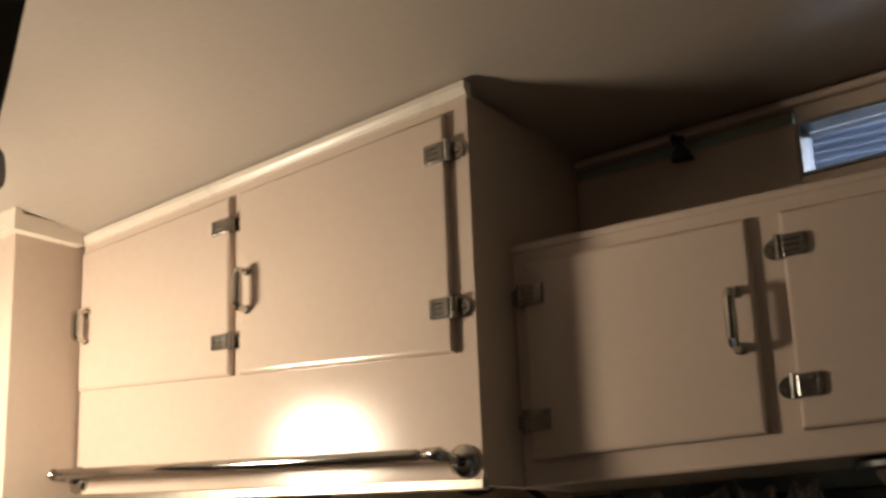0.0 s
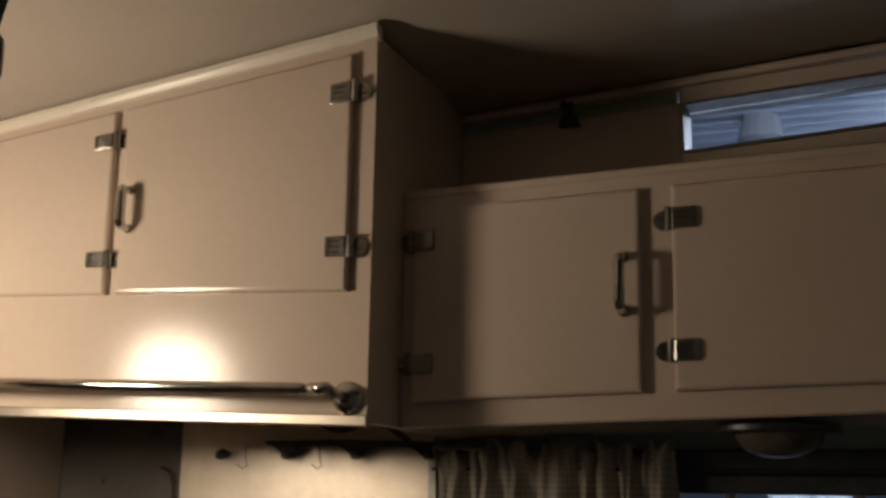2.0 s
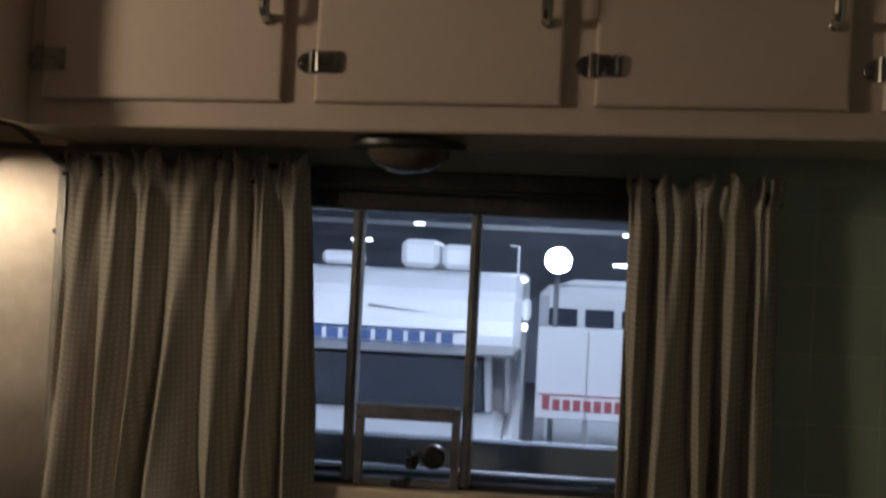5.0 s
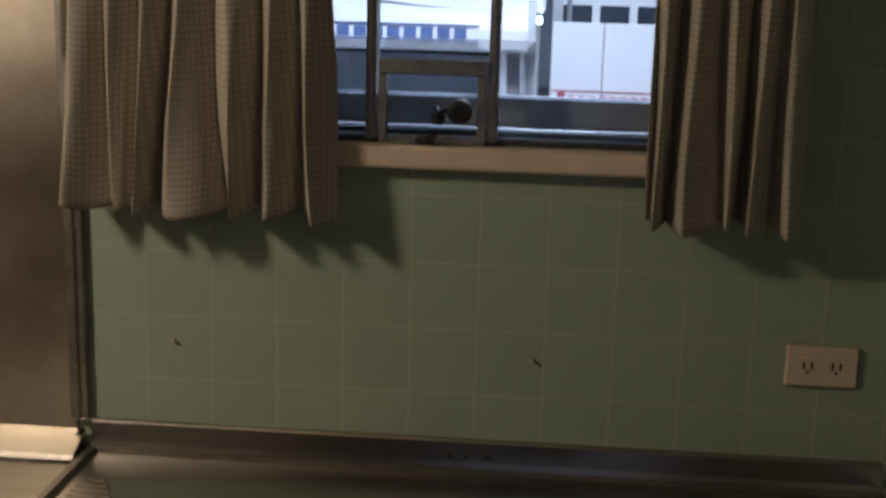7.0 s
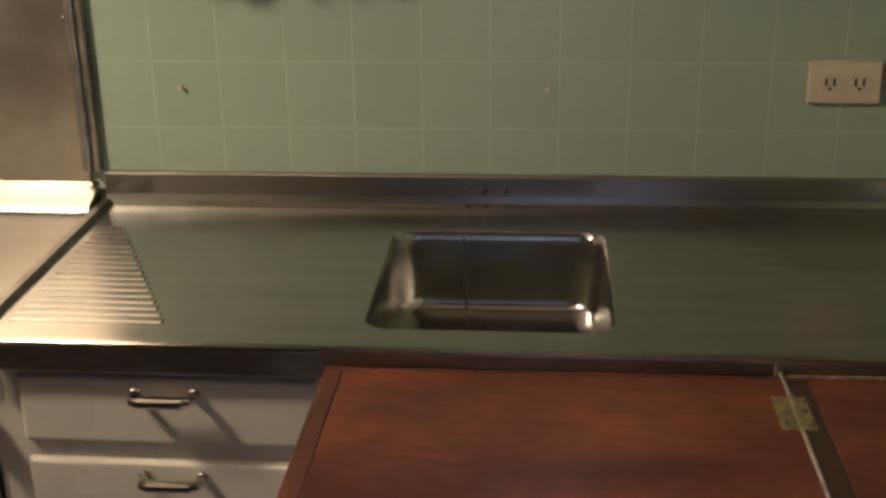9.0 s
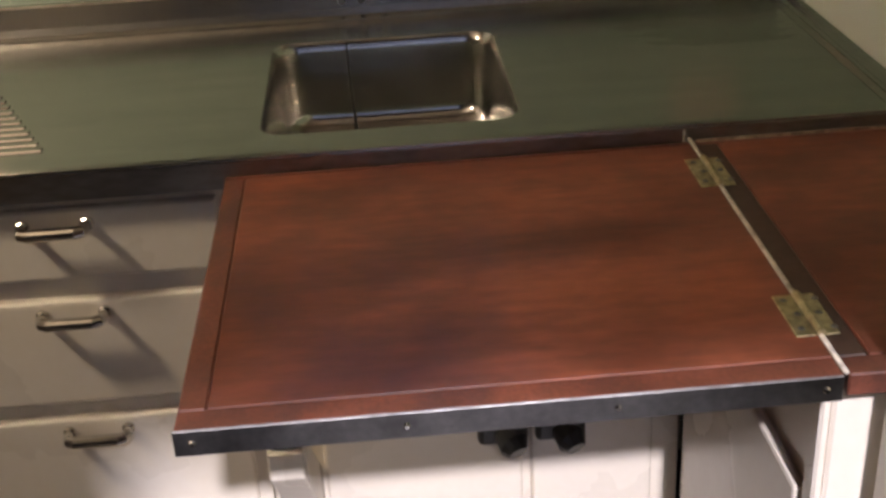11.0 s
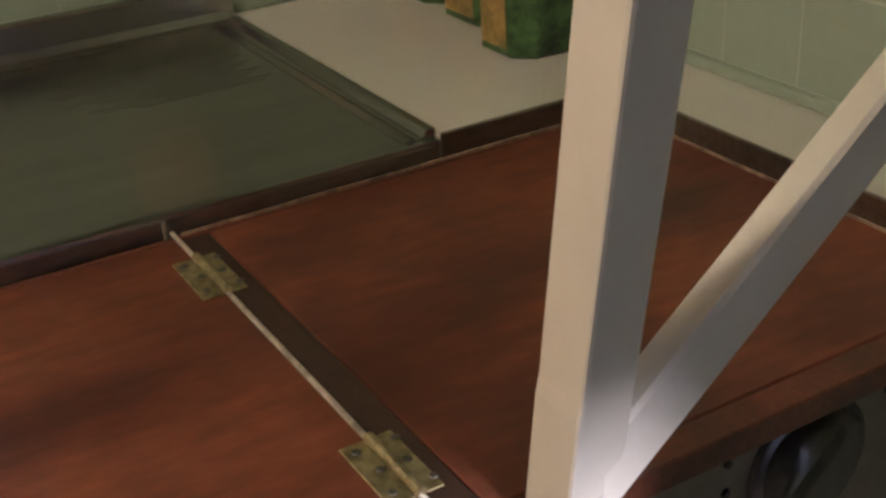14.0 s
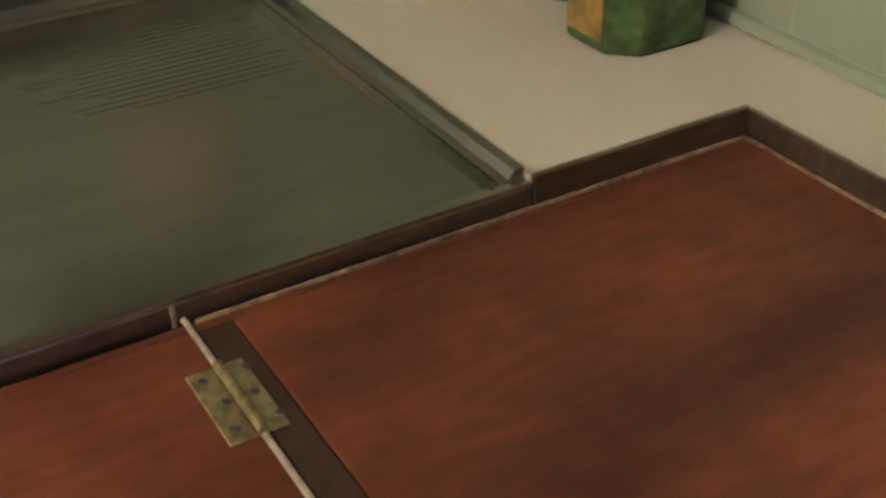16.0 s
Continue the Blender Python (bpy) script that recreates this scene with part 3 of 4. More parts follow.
# warm ceiling lamp in the room
CZL = roof_z(LAMP[0], LAMP[1])
cl = thing("ceiling_lamp", (LAMP[0], LAMP[1], CZL), "pendant lamp with warm bulb hanging from the ceiling", "lamp")
part("canopy", tube([(LAMP[0], LAMP[1], CZL + 0.01), (LAMP[0], LAMP[1], CZL - 0.02), (LAMP[0], LAMP[1], CZL - 0.03)], [0.06, 0.055, 0.02], 20), CHROME, cl)
part("stem", tube([(LAMP[0], LAMP[1], CZL - 0.02), (LAMP[0], LAMP[1], LAMP[2] + 0.10)], 0.008, 10), CHROME, cl)
# Unseen disc, added to keep the lamp's hot spot off the ceiling.
part("up_light_blocker", tube([(LAMP[0], LAMP[1], LAMP[2] + 0.105), (LAMP[0], LAMP[1], LAMP[2] + 0.10), (LAMP[0], LAMP[1], LAMP[2] + 0.094), (LAMP[0], LAMP[1], LAMP[2] + 0.092)], [0.03, 0.07, 0.094, 0.092], 28), DKALU, cl, "flat dark disc added to block upward light")
part("socket", tube([(LAMP[0], LAMP[1], LAMP[2] + 0.13), (LAMP[0], LAMP[1], LAMP[2] + 0.082)], [0.018, 0.024], 14), BRASS, cl)

# ---- cooking corner ----
splash = thing("steel_splashback", (-0.4, 0, 0.93), "dull stainless steel splashback sheet behind the stove", "splashback")
part("sheet", box(-0.505, -0.012, -0.010, 0.001, 0.92, 2.06), PLATE, splash)
part("edge_strip", join(box(-0.020, 0.010, -0.016, 0.001, 0.95, 1.93, 0.002), box(-0.010, -0.002, -0.022, -0.015, 0.95, 1.93, 0.002)), ALU, splash, "aluminium edge strip")
for x, z in ((-0.022, 1.806), (-0.022, 1.20)):
    part("screw", tube([(x, -0.010, z), (x, -0.0135, z)], [0.005, 0.003], 8), BLACK if z > 1.5 else ALU, splash)
part("dark_sheet", box(-0.766, -0.5055, -0.012, 0.001, 0.92, 2.06), DARKST, splash, "dark enamelled sheet")
part("bead", tube([(-0.512, -0.016, 0.93), (-0.512, -0.016, 1.86), (-0.520, -0.016, 1.888), (-0.54, -0.016, 1.898)], 0.005, 8), CHROME, splash, "bright rounded bead")
rail = thing("hook_rail", (-0.3, -0.03, 1.9), "dark metal utensil rail with small hooks", "hook rail")
out = [(-0.32, 1.945), (-0.32, 1.938)]
for k in range(41):
    x = -0.315 + k * 0.31 / 40
    w = min(abs(x - c) for c in (-0.276, -0.144, -0.012))
    out.append((x, 1.938 - 0.006 * k / 40 - 0.020 * math.exp(-(w / 0.020) ** 2)))
out += [(0.004, 1.93), (0.004, 1.942), (-0.15, 1.946)]
part("bar", prism(out, "y", -0.034, -0.026), DKALU, rail)
for x in (-0.407, -0.276, -0.144, -0.012):
    part("knob", tube([(x, -0.012, 1.922), (x, -0.03, 1.922), (x, -0.044, 1.919)], [0.006, 0.010, 0.007], 10), DKALU, rail)
part("scroll", prism([(-0.27 + 0.25 * k / 20, 1.985 - 0.035 * (k / 20) ** 2 + 0.010 * math.sin(k * 0.5)) for k in range(21)] + [(-0.02 - 0.25 * k / 20, 1.938 + 0.035 * (1 - (1 - k / 20) ** 2) + 0.012 * math.sin((20 - k) * 0.5)) for k in range(21)], "y", -0.10, -0.094), DKALU, rail)
for x in (-0.36, -0.215):
    part("hook", tube([(x, -0.032, 1.935), (x + 0.003, -0.034, 1.912), (x + 0.009, -0.038, 1.902), (x + 0.003, -0.045, 1.896), (x - 0.007, -0.046, 1.904)], 0.0018, 6), CHROME, rail)
stove = thing("stove_top", (-0.45, -0.28, 0), "stainless steel stove top beside the sink counter", "stove")
part("top", box(-0.766, 0.012, -0.545, -0.012, 0.862, 0.898, 0.004), STEEL, stove)
part("back_ledge", prism([(-0.012, 0.90), (-0.075, 0.90), (-0.07, 0.908), (-0.03, 0.925), (-0.012, 0.932)], "x", -0.766, 0.004), STEEL, stove)
part("front", box(-0.766, 0.012, -0.535, -0.515, 0.05, 0.86, 0.003), WHITE, stove, "white enamel front")
part("knob", join(tube([(0.0, -0.535, 0.79), (0.0, -0.555, 0.79), (0.0, -0.562, 0.79)], [0.018, 0.017, 0.010], 14)), BLACK, stove)

# ---- sink counter ----
CX0, CX1, CYF, CZ = 0.016, 1.296, -0.546, 0.90
SX0, SX1, SY0, SY1 = 0.508, 0.827, -0.489, -0.133
counter = thing("sink_counter", (0.65, -0.27, 0.86), "stainless steel counter with ribbed drainboards and sink", "counter")


def counter_top():
    """Sheet with a rounded hole, joined to the sink bowl."""
    bm = bmesh.new()
    hole = rounded(SX0, SX1, SY0, SY1, 0.032, 6)
    inner = [bm.verts.new((x, y, CZ)) for x, y in hole]
    m = 7

    def at(x, y):
        return bm.verts.new((x, y, CZ))
    back = -0.004
    o = {k: at(*p) for k, p in {"ne": (SX1, SY1), "nw": (SX0, SY1), "sw": (SX0, SY0), "se": (SX1, SY0)}.items()}
    for k, key in enumerate(("ne", "nw", "sw", "se")):
        for i in range(m - 1):
            bm.faces.new((o[key], inner[k * m + i], inner[k * m + i + 1]))
    a, b, c, d = at(CX0, CYF), at(CX1, CYF), at(CX1, back), at(CX0, back)
    sb, nb, sf, nf = at(SX0, back), at(SX1, back), at(SX0, CYF), at(SX1, CYF)
    bm.faces.new((a, sf, o["sw"], inner[3 * m - m], inner[2 * m - 1], o["nw"], sb, d))
    bm.faces.new((nf, b, c, nb, o["ne"], inner[0], inner[4 * m - 1], o["se"]))
    bm.faces.new((sb, o["nw"], inner[m], inner[m - 1], o["ne"], nb))
    bm.faces.new((sf, nf, o["se"], inner[3 * m], inner[3 * m - 1], o["sw"]))
    return bm


def sink_bowl():
    """Pressed bowl: rolled rim, steep walls with round corners, wide curve into the floor."""
    bm = bmesh.new()
    prev = None
    for inset, z, r in ((0.0, 0.0, 0.032), (0.001, -0.0015, 0.033), (0.004, -0.006, 0.035), (0.0055, -0.014, 0.036), (0.0085, -0.06, 0.038), (0.0115, -0.102, 0.039), (0.0135, -0.112, 0.040), (0.018, -0.1195, 0.041), (0.025, -0.1235, 0.042), (0.036, -0.1255, 0.042), (0.075, -0.128, 0.040)):
        ring = [bm.verts.new((x, y, CZ + z)) for x, y in rounded(SX0 + inset, SX1 - inset, SY0 + inset, SY1 - inset, r, 8)]
        n = len(ring)
        if prev:
            for k in range(n):
                bm.faces.new((prev[k], prev[(k + 1) % n], ring[(k + 1) % n], ring[k]))
        prev = ring
    bm.faces.new(prev)
    return bm


part("top", counter_top(), STEEL, counter)
bowl = part("sink_bowl", sink_bowl(), SINKM, counter, "polished pressed steel bowl", smooth=True)
# Thin dark line down the back wall and onto the bowl floor.
part("dark_line", tube([(0.614, SY1 - 0.004, 0.897), (0.615, SY1 - 0.0085, 0.845), (0.617, SY1 - 0.0118, 0.800), (0.619, SY1 - 0.0245, 0.778), (0.622, SY1 - 0.06, 0.7745)], [0.0012, 0.0016, 0.0018, 0.0018, 0.0008], 6), DARKP, bowl, "thin dark line down the bowl")
part("front_lip", join(prism([(CYF + 0.004, 0.900), (CYF - 0.001, 0.8985), (CYF - 0.004, 0.894), (CYF - 0.004, 0.862), (CYF + 0.002, 0.862), (CYF + 0.004, 0.896)], "x", CX0, CX1)), LIP, counter, "worn steel front lip")
part("lip_joint", box(1.0095, 1.0125, CYF - 0.0052, CYF - 0.0038, 0.862, 0.8965, 0.0005), PALE, counter, "pale joint in the lip")
part("lip_rim", prism([(CYF + 0.004, 0.9008), (CYF - 0.0045, 0.8998), (CYF - 0.0050, 0.8965), (CYF - 0.0042, 0.8965), (CYF - 0.0035, 0.8990), (CYF + 0.004, 0.9003)], "x", CX0, CX1), STEEL, counter, "worn bright rim")
part("backsplash", prism([(-0.003, 0.898), (-0.003, 0.950), (-0.014, 0.950), (-0.017, 0.947), (-0.019, 0.915), (-0.023, 0.905), (-0.032, 0.9008), (-0.032, 0.898)], "x", CX0, CX1), STEEL, counter)
part("side_ridge", prism([(CX1 - 0.035, 0.9005), (CX1 - 0.028, 0.905), (CX1 - 0.022, 0.9015), (CX1 - 0.014, 0.902), (CX1 - 0.009, 0.909), (CX1, 0.909), (CX1, 0.895), (CX1 - 0.035, 0.895)], "y", CYF + 0.004, -0.032), STEEL, counter)
part("side_ridge", prism([(CX0 - 0.002, 0.895), (CX0 - 0.002, 0.910), (CX0 + 0.010, 0.910), (CX0 + 0.016, 0.9008), (CX0 + 0.016, 0.895)], "y", CYF + 0.004, -0.032), EDGE, counter, "dark joint strip")
# Rib lengths trace the slanted edge of the splashback's bright reflection.
for k in range(18):
    y = -0.142 - k * 0.0199
    part("drain_rib", prism([(y - 0.0075, 0.9004), (y - 0.0045, 0.9026), (y + 0.0045, 0.9026), (y + 0.0075, 0.9004)], "x", CX0 + 0.030, 0.085 + 0.0096 * k), STEEL, counter)
for k in range(20):
    y = -0.062 - k * 0.0105
    part("drain_rib", prism([(y - 0.0035, 0.90032), (y - 0.001, 0.90042), (y + 0.001, 0.90042), (y + 0.0035, 0.90032)], "x", 0.96 + 0.05 * math.sin(k * 0.9) ** 2 + 0.004 * k, CX1 - 0.05 - 0.012 * (k % 3)), STEEL, counter)
for x in (0.61, 0.64, 0.675):
    part("tap_hole_cap", tube([(x, -0.018, 0.926), (x, -0.023, 0.926)], [0.006, 0.005], 10), EDGE, counter)
part("drain", join(tube([(0.668, -0.31, 0.7715), (0.668, -0.31, 0.774)], [0.038, 0.034], 20), tube([(0.668, -0.31, 0.774), (0.668, -0.31, 0.776)], [0.02, 0.018], 14)), CHROME, counter)

# base cabinet with drawers
base = thing("drawer_unit", (0.24, -0.28, 0), "white painted base unit with a stack of drawers", "base cabinet")
part("body", box(0.020, 0.470, -0.522, -0.02, 0.08, 0.861, 0.002), WHITE, base)
for z0, z1 in ((0.750, 0.844), (0.570, 0.722), (0.30, 0.547)):
    d = part("drawer", slab_door(0.066, 0.452, z0, z1, -0.522, 0.012), WHITE, base)
    zz = z1 - 0.019
    part("handle", handle_flat(0.216, 0.304, -0.534, zz), CHROME, d, "chrome pull handle")
base2 = thing("sink_cabinet", (0.75, -0.28, 0), "white painted sink cabinet with two doors under a leaf", "base cabinet")
part("body", box(0.472, 1.030, -0.522, -0.02, 0.08, 0.72, 0.002), WHITE, base2)
part("apron", box(0.472, 1.030, -0.522, -0.490, 0.72, 0.861, 0.002), WHITE, base2)
for x0, x1, hx in ((0.545, 0.812, 0.785), (0.824, 0.990, 0.862)):
    d = part("door", slab_door(x0, x1, 0.12, 0.60, -0.522, 0.014), WHITE, base2)
    part("latch", join(box(hx - 0.034, hx + 0.034, -0.552, -0.536, 0.460, 0.496, 0.008, 2), tube([(hx, -0.55, 0.478), (hx + 0.012, -0.572, 0.474), (hx + 0.016, -0.582, 0.468)], [0.014, 0.021, 0.013], 12)), BLACK, d, "dark metal latch")
part("leaf_bracket", prism([(-0.5225, 0.33), (-0.5225, 0.43), (-0.72, 0.628), (-0.757, 0.628), (-0.757, 0.592)], "x", 0.500, 0.540, 0.002), WHITE, base2, "white painted leaf bracket")
part("bracket_catch", join(box(0.505, 0.535, -0.752, -0.72, 0.6285, 0.655, 0.003), box(0.512, 0.528, -0.745, -0.73, 0.65, 0.8575, 0.002)), BLACK, base2, "black metal catch")


# ---- folding leaf table ----
BZ, BX0, BXM, BX1, BYB, BYF = 0.880, 0.471, 1.018, 1.510, -0.5535, -1.055


def leaf(x0, x1, parent, left, side_wood):
    b, y1 = 0.028, BYB - 0.010
    part("panel", box(x0 + left, x1, BYF + b, y1, BZ - 0.021, BZ, 0.0012), WOOD, parent, "red mahogany veneer panel")
    part("front_border", box(x0, x1, BYF, BYF + b - 0.0006, BZ - 0.022, BZ - 0.0004, 0.0015), WOODE, parent, "darker solid wood border")
    part("back_border", box(x0, x1, y1 + 0.0006, BYB, BZ - 0.022, BZ - 0.0004, 0.0015), WOODE, parent, "darker solid wood border")
    part("side_border", box(x0, x0 + left - 0.0006, BYF + b, y1, BZ - 0.022, BZ - 0.0004, 0.0015), side_wood, parent, "dark side border")


leaf_a = thing("hinged_table_leaf", ((BX0 + BXM) / 2, -0.8, BZ - 0.03), "red mahogany drop leaf opened beside the sink", "table leaf", "mahogany leaves")
leaf(BX0, BXM - 0.002, leaf_a, 0.024, WOODE)
edge = part("metal_edging", box(BX0 - 0.001, BXM - 0.003, BYF - 0.003, BYF - 0.0002, BZ - 0.024, BZ + 0.0006, 0.0008), EDGE, leaf_a, "dark steel edging strip")
for k in range(4):
    x = BX0 + 0.014 + k * 0.172
    part("nail", tube([(x, BYF - 0.003, BZ - 0.012), (x, BYF - 0.005, BZ - 0.012)], [0.0036, 0.002], 8), CHROME, edge)
leaf_b = thing("hinged_table_leaf", ((BXM + BX1) / 2, -0.8, BZ - 0.03), "red mahogany tabletop fixed over the side cabinet", "table leaf", "mahogany leaves")
leaf(BXM + 0.002, BX1, leaf_b, 0.027, DARKW)
part("seam_strip", tube([(BXM, BYF + 0.002, BZ + 0.0004), (BXM, BYB - 0.001, BZ + 0.0004), (BXM - 0.002, BYB + 0.0005, BZ + 0.004)], 0.0023, 10), PALE, leaf_b, "pale worn joint strip", smooth=True)
part("back_line", box(BXM + 0.006, BX1 - 0.001, BYB - 0.0035, BYB - 0.0004, BZ - 0.004, BZ + 0.0022, 0.0008), WORN, leaf_b, "thin worn edge line")
part("end_line", box(BX1 - 0.0035, BX1 - 0.0003, BYF + 0.03, BYB - 0.004, BZ - 0.004, BZ + 0.0022, 0.0008), WORN, leaf_b, "thin worn edge line")


def brass_hinge(y0, y1):
    h = thing("brass_hinge", (BXM, (y0 + y1) / 2, BZ), "aged brass butt hinge screwed across the leaf joint", "hinge", "leaf hinges")
    for s in (-1, 1):
        a, b = sorted((BXM + s * 0.004, BXM + s * (0.0165 if s > 0 else 0.022)))
        lf = part("plate", box(a, b, y0, y1, BZ + 0.0002, BZ + 0.0020, 0.0007), BRASS, h)
        for k in (0.15, 0.5, 0.85):
            xx = BXM + s * (0.0095 if k == 0.5 else 0.0145)
            yy = y0 + (y1 - y0) * k
            part("screw", tube([(xx, yy, BZ + 0.0026), (xx, yy, BZ + 0.0036)], [0.0036, 0.0026], 10), EDGE, lf)
    n = 5
    for k in range(n):
        a, b = y0 + (y1 - y0) * k / n, y0 + (y1 - y0) * (k + 1) / n
        part("knuckle", tube([(BXM, a + 0.0004, BZ + 0.0030), (BXM, b - 0.0004, BZ + 0.0030)], 0.0040, 10), BRASS, h)


brass_hinge(-0.683, -0.609)
brass_hinge(-0.995, -0.925)

# side cabinet under the fixed top
side = thing("side_cabinet", (1.27, -0.8, 0), "white painted cabinet under the fixed mahogany top", "base cabinet")
part("body", box(BXM + 0.006, XR - 0.002, -1.022, -0.56, 0.06, BZ - 0.032, 0.003), WHITE, side)
part("side_door", box(BXM - 0.008, BXM + 0.0055, -0.988, -0.62, 0.10, 0.712, 0.005, 2), WHITE, side, "white painted side door")
part("corner_stile", box(BXM - 0.004, BXM + 0.0058, -1.021, -0.996, 0.08, 0.845, 0.003), WHITE, side)
# Starts where the door light ends; the dimness is in the panel's colour.
part("front_panel", box(1.12, XR - 0.002, -1.034, -1.0225, 0.10, BZ - 0.034, 0.003), DRAB, side, "brown front panel coloured dark beyond the door light")
GX, GZ = 1.305, 0.806
gauge = thing("round_gauge", (GX, -1.035, GZ), "round glass gauge with dark metal rim on the cabinet front", "gauge")
part("rim", tube([(GX, -1.0345, GZ), (GX, -1.041, GZ), (GX, -1.044, GZ), (GX, -1.041, GZ)], [0.055, 0.054, 0.049, 0.043], 32, caps=False), EDGE, gauge, smooth=True)
part("face", tube([(GX, -1.0345, GZ), (GX, -1.038, GZ)], [0.045, 0.045], 28), DARKST, gauge)
part("lens", tube([(GX, -1.040, GZ), (GX, -1.043, GZ)], [0.044, 0.034], 28), GLASS, gauge, "clear glass", smooth=True)
for dx, dz in ((-0.075, 0.03), (-0.075, 0.005), (-0.05, -0.08), (0.08, 0.03)):
    part("screw", tube([(GX + dx, -1.0345, GZ + dz), (GX + dx, -1.037, GZ + dz)], [0.004, 0.003], 8), BLACK, gauge)

# white side counter with tins
sc = thing("side_counter", (1.46, -0.4, 0.87), "cream laminate counter with dark metal edging", "counter")
part("top", prism([(CX1 + 0.002, -0.003), (CX1 + 0.002, CYF), (BX1 + 0.006, CYF), (BX1 + 0.006, -1.03), (XR - 0.001, -1.03), (XR - 0.001, -0.003)], "z", 0.872, 0.9045), COUNTER, sc)
part("edging", box(CX1 + 0.003, BX1 + 0.004, CYF - 0.006, CYF - 0.0005, 0.866, 0.9055, 0.0012), LIP, sc, "dark metal edging")
part("edging", box(BX1 + 0.0005, BX1 + 0.0055, -1.03, CYF - 0.0065, 0.8685, 0.9055, 0.0012), LIP, sc, "dark metal edging")
solid("baseboard", join(box(XR - 0.010, XR - 0.001, -1.03, -0.010, 0.9048, 0.920, 0.003), box(CX1 + 0.004, XR - 0.011, -0.009, -0.001, 0.9048, 0.920, 0.003)), TILE, "narrow green cove along the counter wall", "baseboard", kind="structure")


def tin(x, y, w, d, h, label, turn=0.0):
    t = thing("canister_tin", (x + w / 2, y + d / 2, 0.9048), label, "tin", "tins on the counter")
    c = 0.2 * w
    out = [(x + c, y), (x + w - c, y), (x + w, y + c), (x + w, y + d - c), (x + w - c, y + d), (x + c, y + d), (x, y + d - c), (x, y + c)]
    part("body", prism(out, "z", 0.9052, 0.9052 + h, 0.002), GREENT, t)
    part("side_label", box(x - 0.0012, x - 0.0002, y + c + 0.003, y + d - c - 0.003, 0.915, 0.895 + h, 0.0003), GOLDT, t, "gold printed side panel")
    sh = [(px + (x + w / 2 - px) * -0.02, py + (y + d / 2 - py) * -0.02) for px, py in out]
    part("lid", prism(sh, "z", 0.9058 + h, 0.9058 + h + 0.016, 0.002), GREENT, t, "green lid")


tin(1.476, -0.426, 0.118, 0.104, 0.14, "octagonal green and gold printed canister tin")
tin(1.512, -0.290, 0.085, 0.105, 0.16, "taller green and gold printed canister tin")
tin(1.515, -0.160, 0.090, 0.110, 0.19, "tallest green and gold printed canister tin")

# post and brace at the corner of the table
post = thing("support_post", (1.08, -1.08, 0), "white painted wooden post with diagonal brace", "post")


def post_outline(z, grow=0.0):
    dz = z - 1.0
    dx, dy = -0.015 * dz, -0.18 * dz
    return [(1.059 + dx - grow, -1.064 + dy), (1.098 + dx, -1.060 + dy), (1.095 + dx, -1.104 + dy), (1.057 + dx - grow, -1.107 + dy - grow)]


def post_mesh():
    levels = [(0.0, post_outline(0.88, 0.0015)), (0.88, post_outline(0.88, 0.0015)), (0.978, post_outline(0.978, 0.0013)), (0.990, post_outline(0.990)), (2.635, post_outline(2.635))]
    bm = bmesh.new()
    rings = [[bm.verts.new((x, y, z)) for x, y in out] for z, out in levels]
    bm.faces.new(rings[0][::-1])
    bm.faces.new(rings[-1])
    for lo, hi in zip(rings, rings[1:]):
        for k in range(4):
            bm.faces.new((lo[k], lo[(k + 1) % 4], hi[(k + 1) % 4], hi[k]))
    bmesh.ops.recalc_face_normals(bm, faces=bm.faces)
    long = [e for e in bm.edges if abs(e.verts[0].co.z - e.verts[1].co.z) > 0.005]
    bmesh.ops.bevel(bm, geom=long, offset=0.003, segments=2, profile=0.5, affect="EDGES")
    return bm


part("post", post_mesh(), POST, post)
part("brace", prism([(1.078, 0.893), (1.078, 0.945), (XR - 0.003, 1.384), (XR - 0.003, 1.336)], "y", -1.093, -1.068, 0.003), POST, post)

# outlet and nails on the wall
outlet = thing("wall_outlet", (1.19, -0.003, 1.07), "ivory plastic double outlet plate on the tiles", "outlet")
part("plate", box(1.134, 1.244, -0.008, -0.0005, 1.070, 1.136, 0.003, 2), IVORY, outlet)
for x in (1.167, 1.211):
    sk = part("socket", prism(rounded(x - 0.016, x + 0.016, 1.089, 1.117, 0.010, 4), "y", -0.0095, -0.0078, 0.0006), IVORY, outlet)
    for dx in (-0.006, 0.006):
        part("slot", box(x + dx - 0.0018, x + dx + 0.0018, -0.0102, -0.0094, 1.098, 1.110), BLACK, sk)
    part("slot", tube([(x, -0.0094, 1.094), (x, -0.0102, 1.094)], 0.0026, 8), BLACK, sk)
for x, z in ((0.154, 1.091), (0.737, 1.089)):
    solid("nail", tube([(x, 0.0, z), (x, -0.006, z), (x, -0.009, z)], [0.002, 0.0024, 0.0034], 8), IVORY, "small painted nail in the tiled wall", "nail", "nails in the wall")

# ---- hall outside ----
solid("ground", box(-60, 60, -40, 60, -0.60, -0.56), CONC, "dark grey hall floor", "ground", kind="structure")
solid("backdrop", join(box(-30, 40, 26, 26.1, -0.56, 9), box(-30, 40, -16, -15.9, -0.56, 9)), HALL, "dark far walls of the exhibition hall", "wall", kind="structure")
solid("hall_roof", join(prism([(-16, 5.3), (0.4, 5.3)] + [(0.4 + 0.06 * k, 5.2 + (0.035 if k % 4 in (1, 2) else 0.0)) for k in range(150)] + [(9.5, 5.3), (26, 6.6), (26, 6.7), (-16, 5.4)], "x", -30, 40), *[box(-30, 40, y, y + 0.25, 5.3, 5.6) for y in (13, 16, 19, 22)]), HALLR, "pale ribbed hall roof with steel beams", "roof", kind="structure")
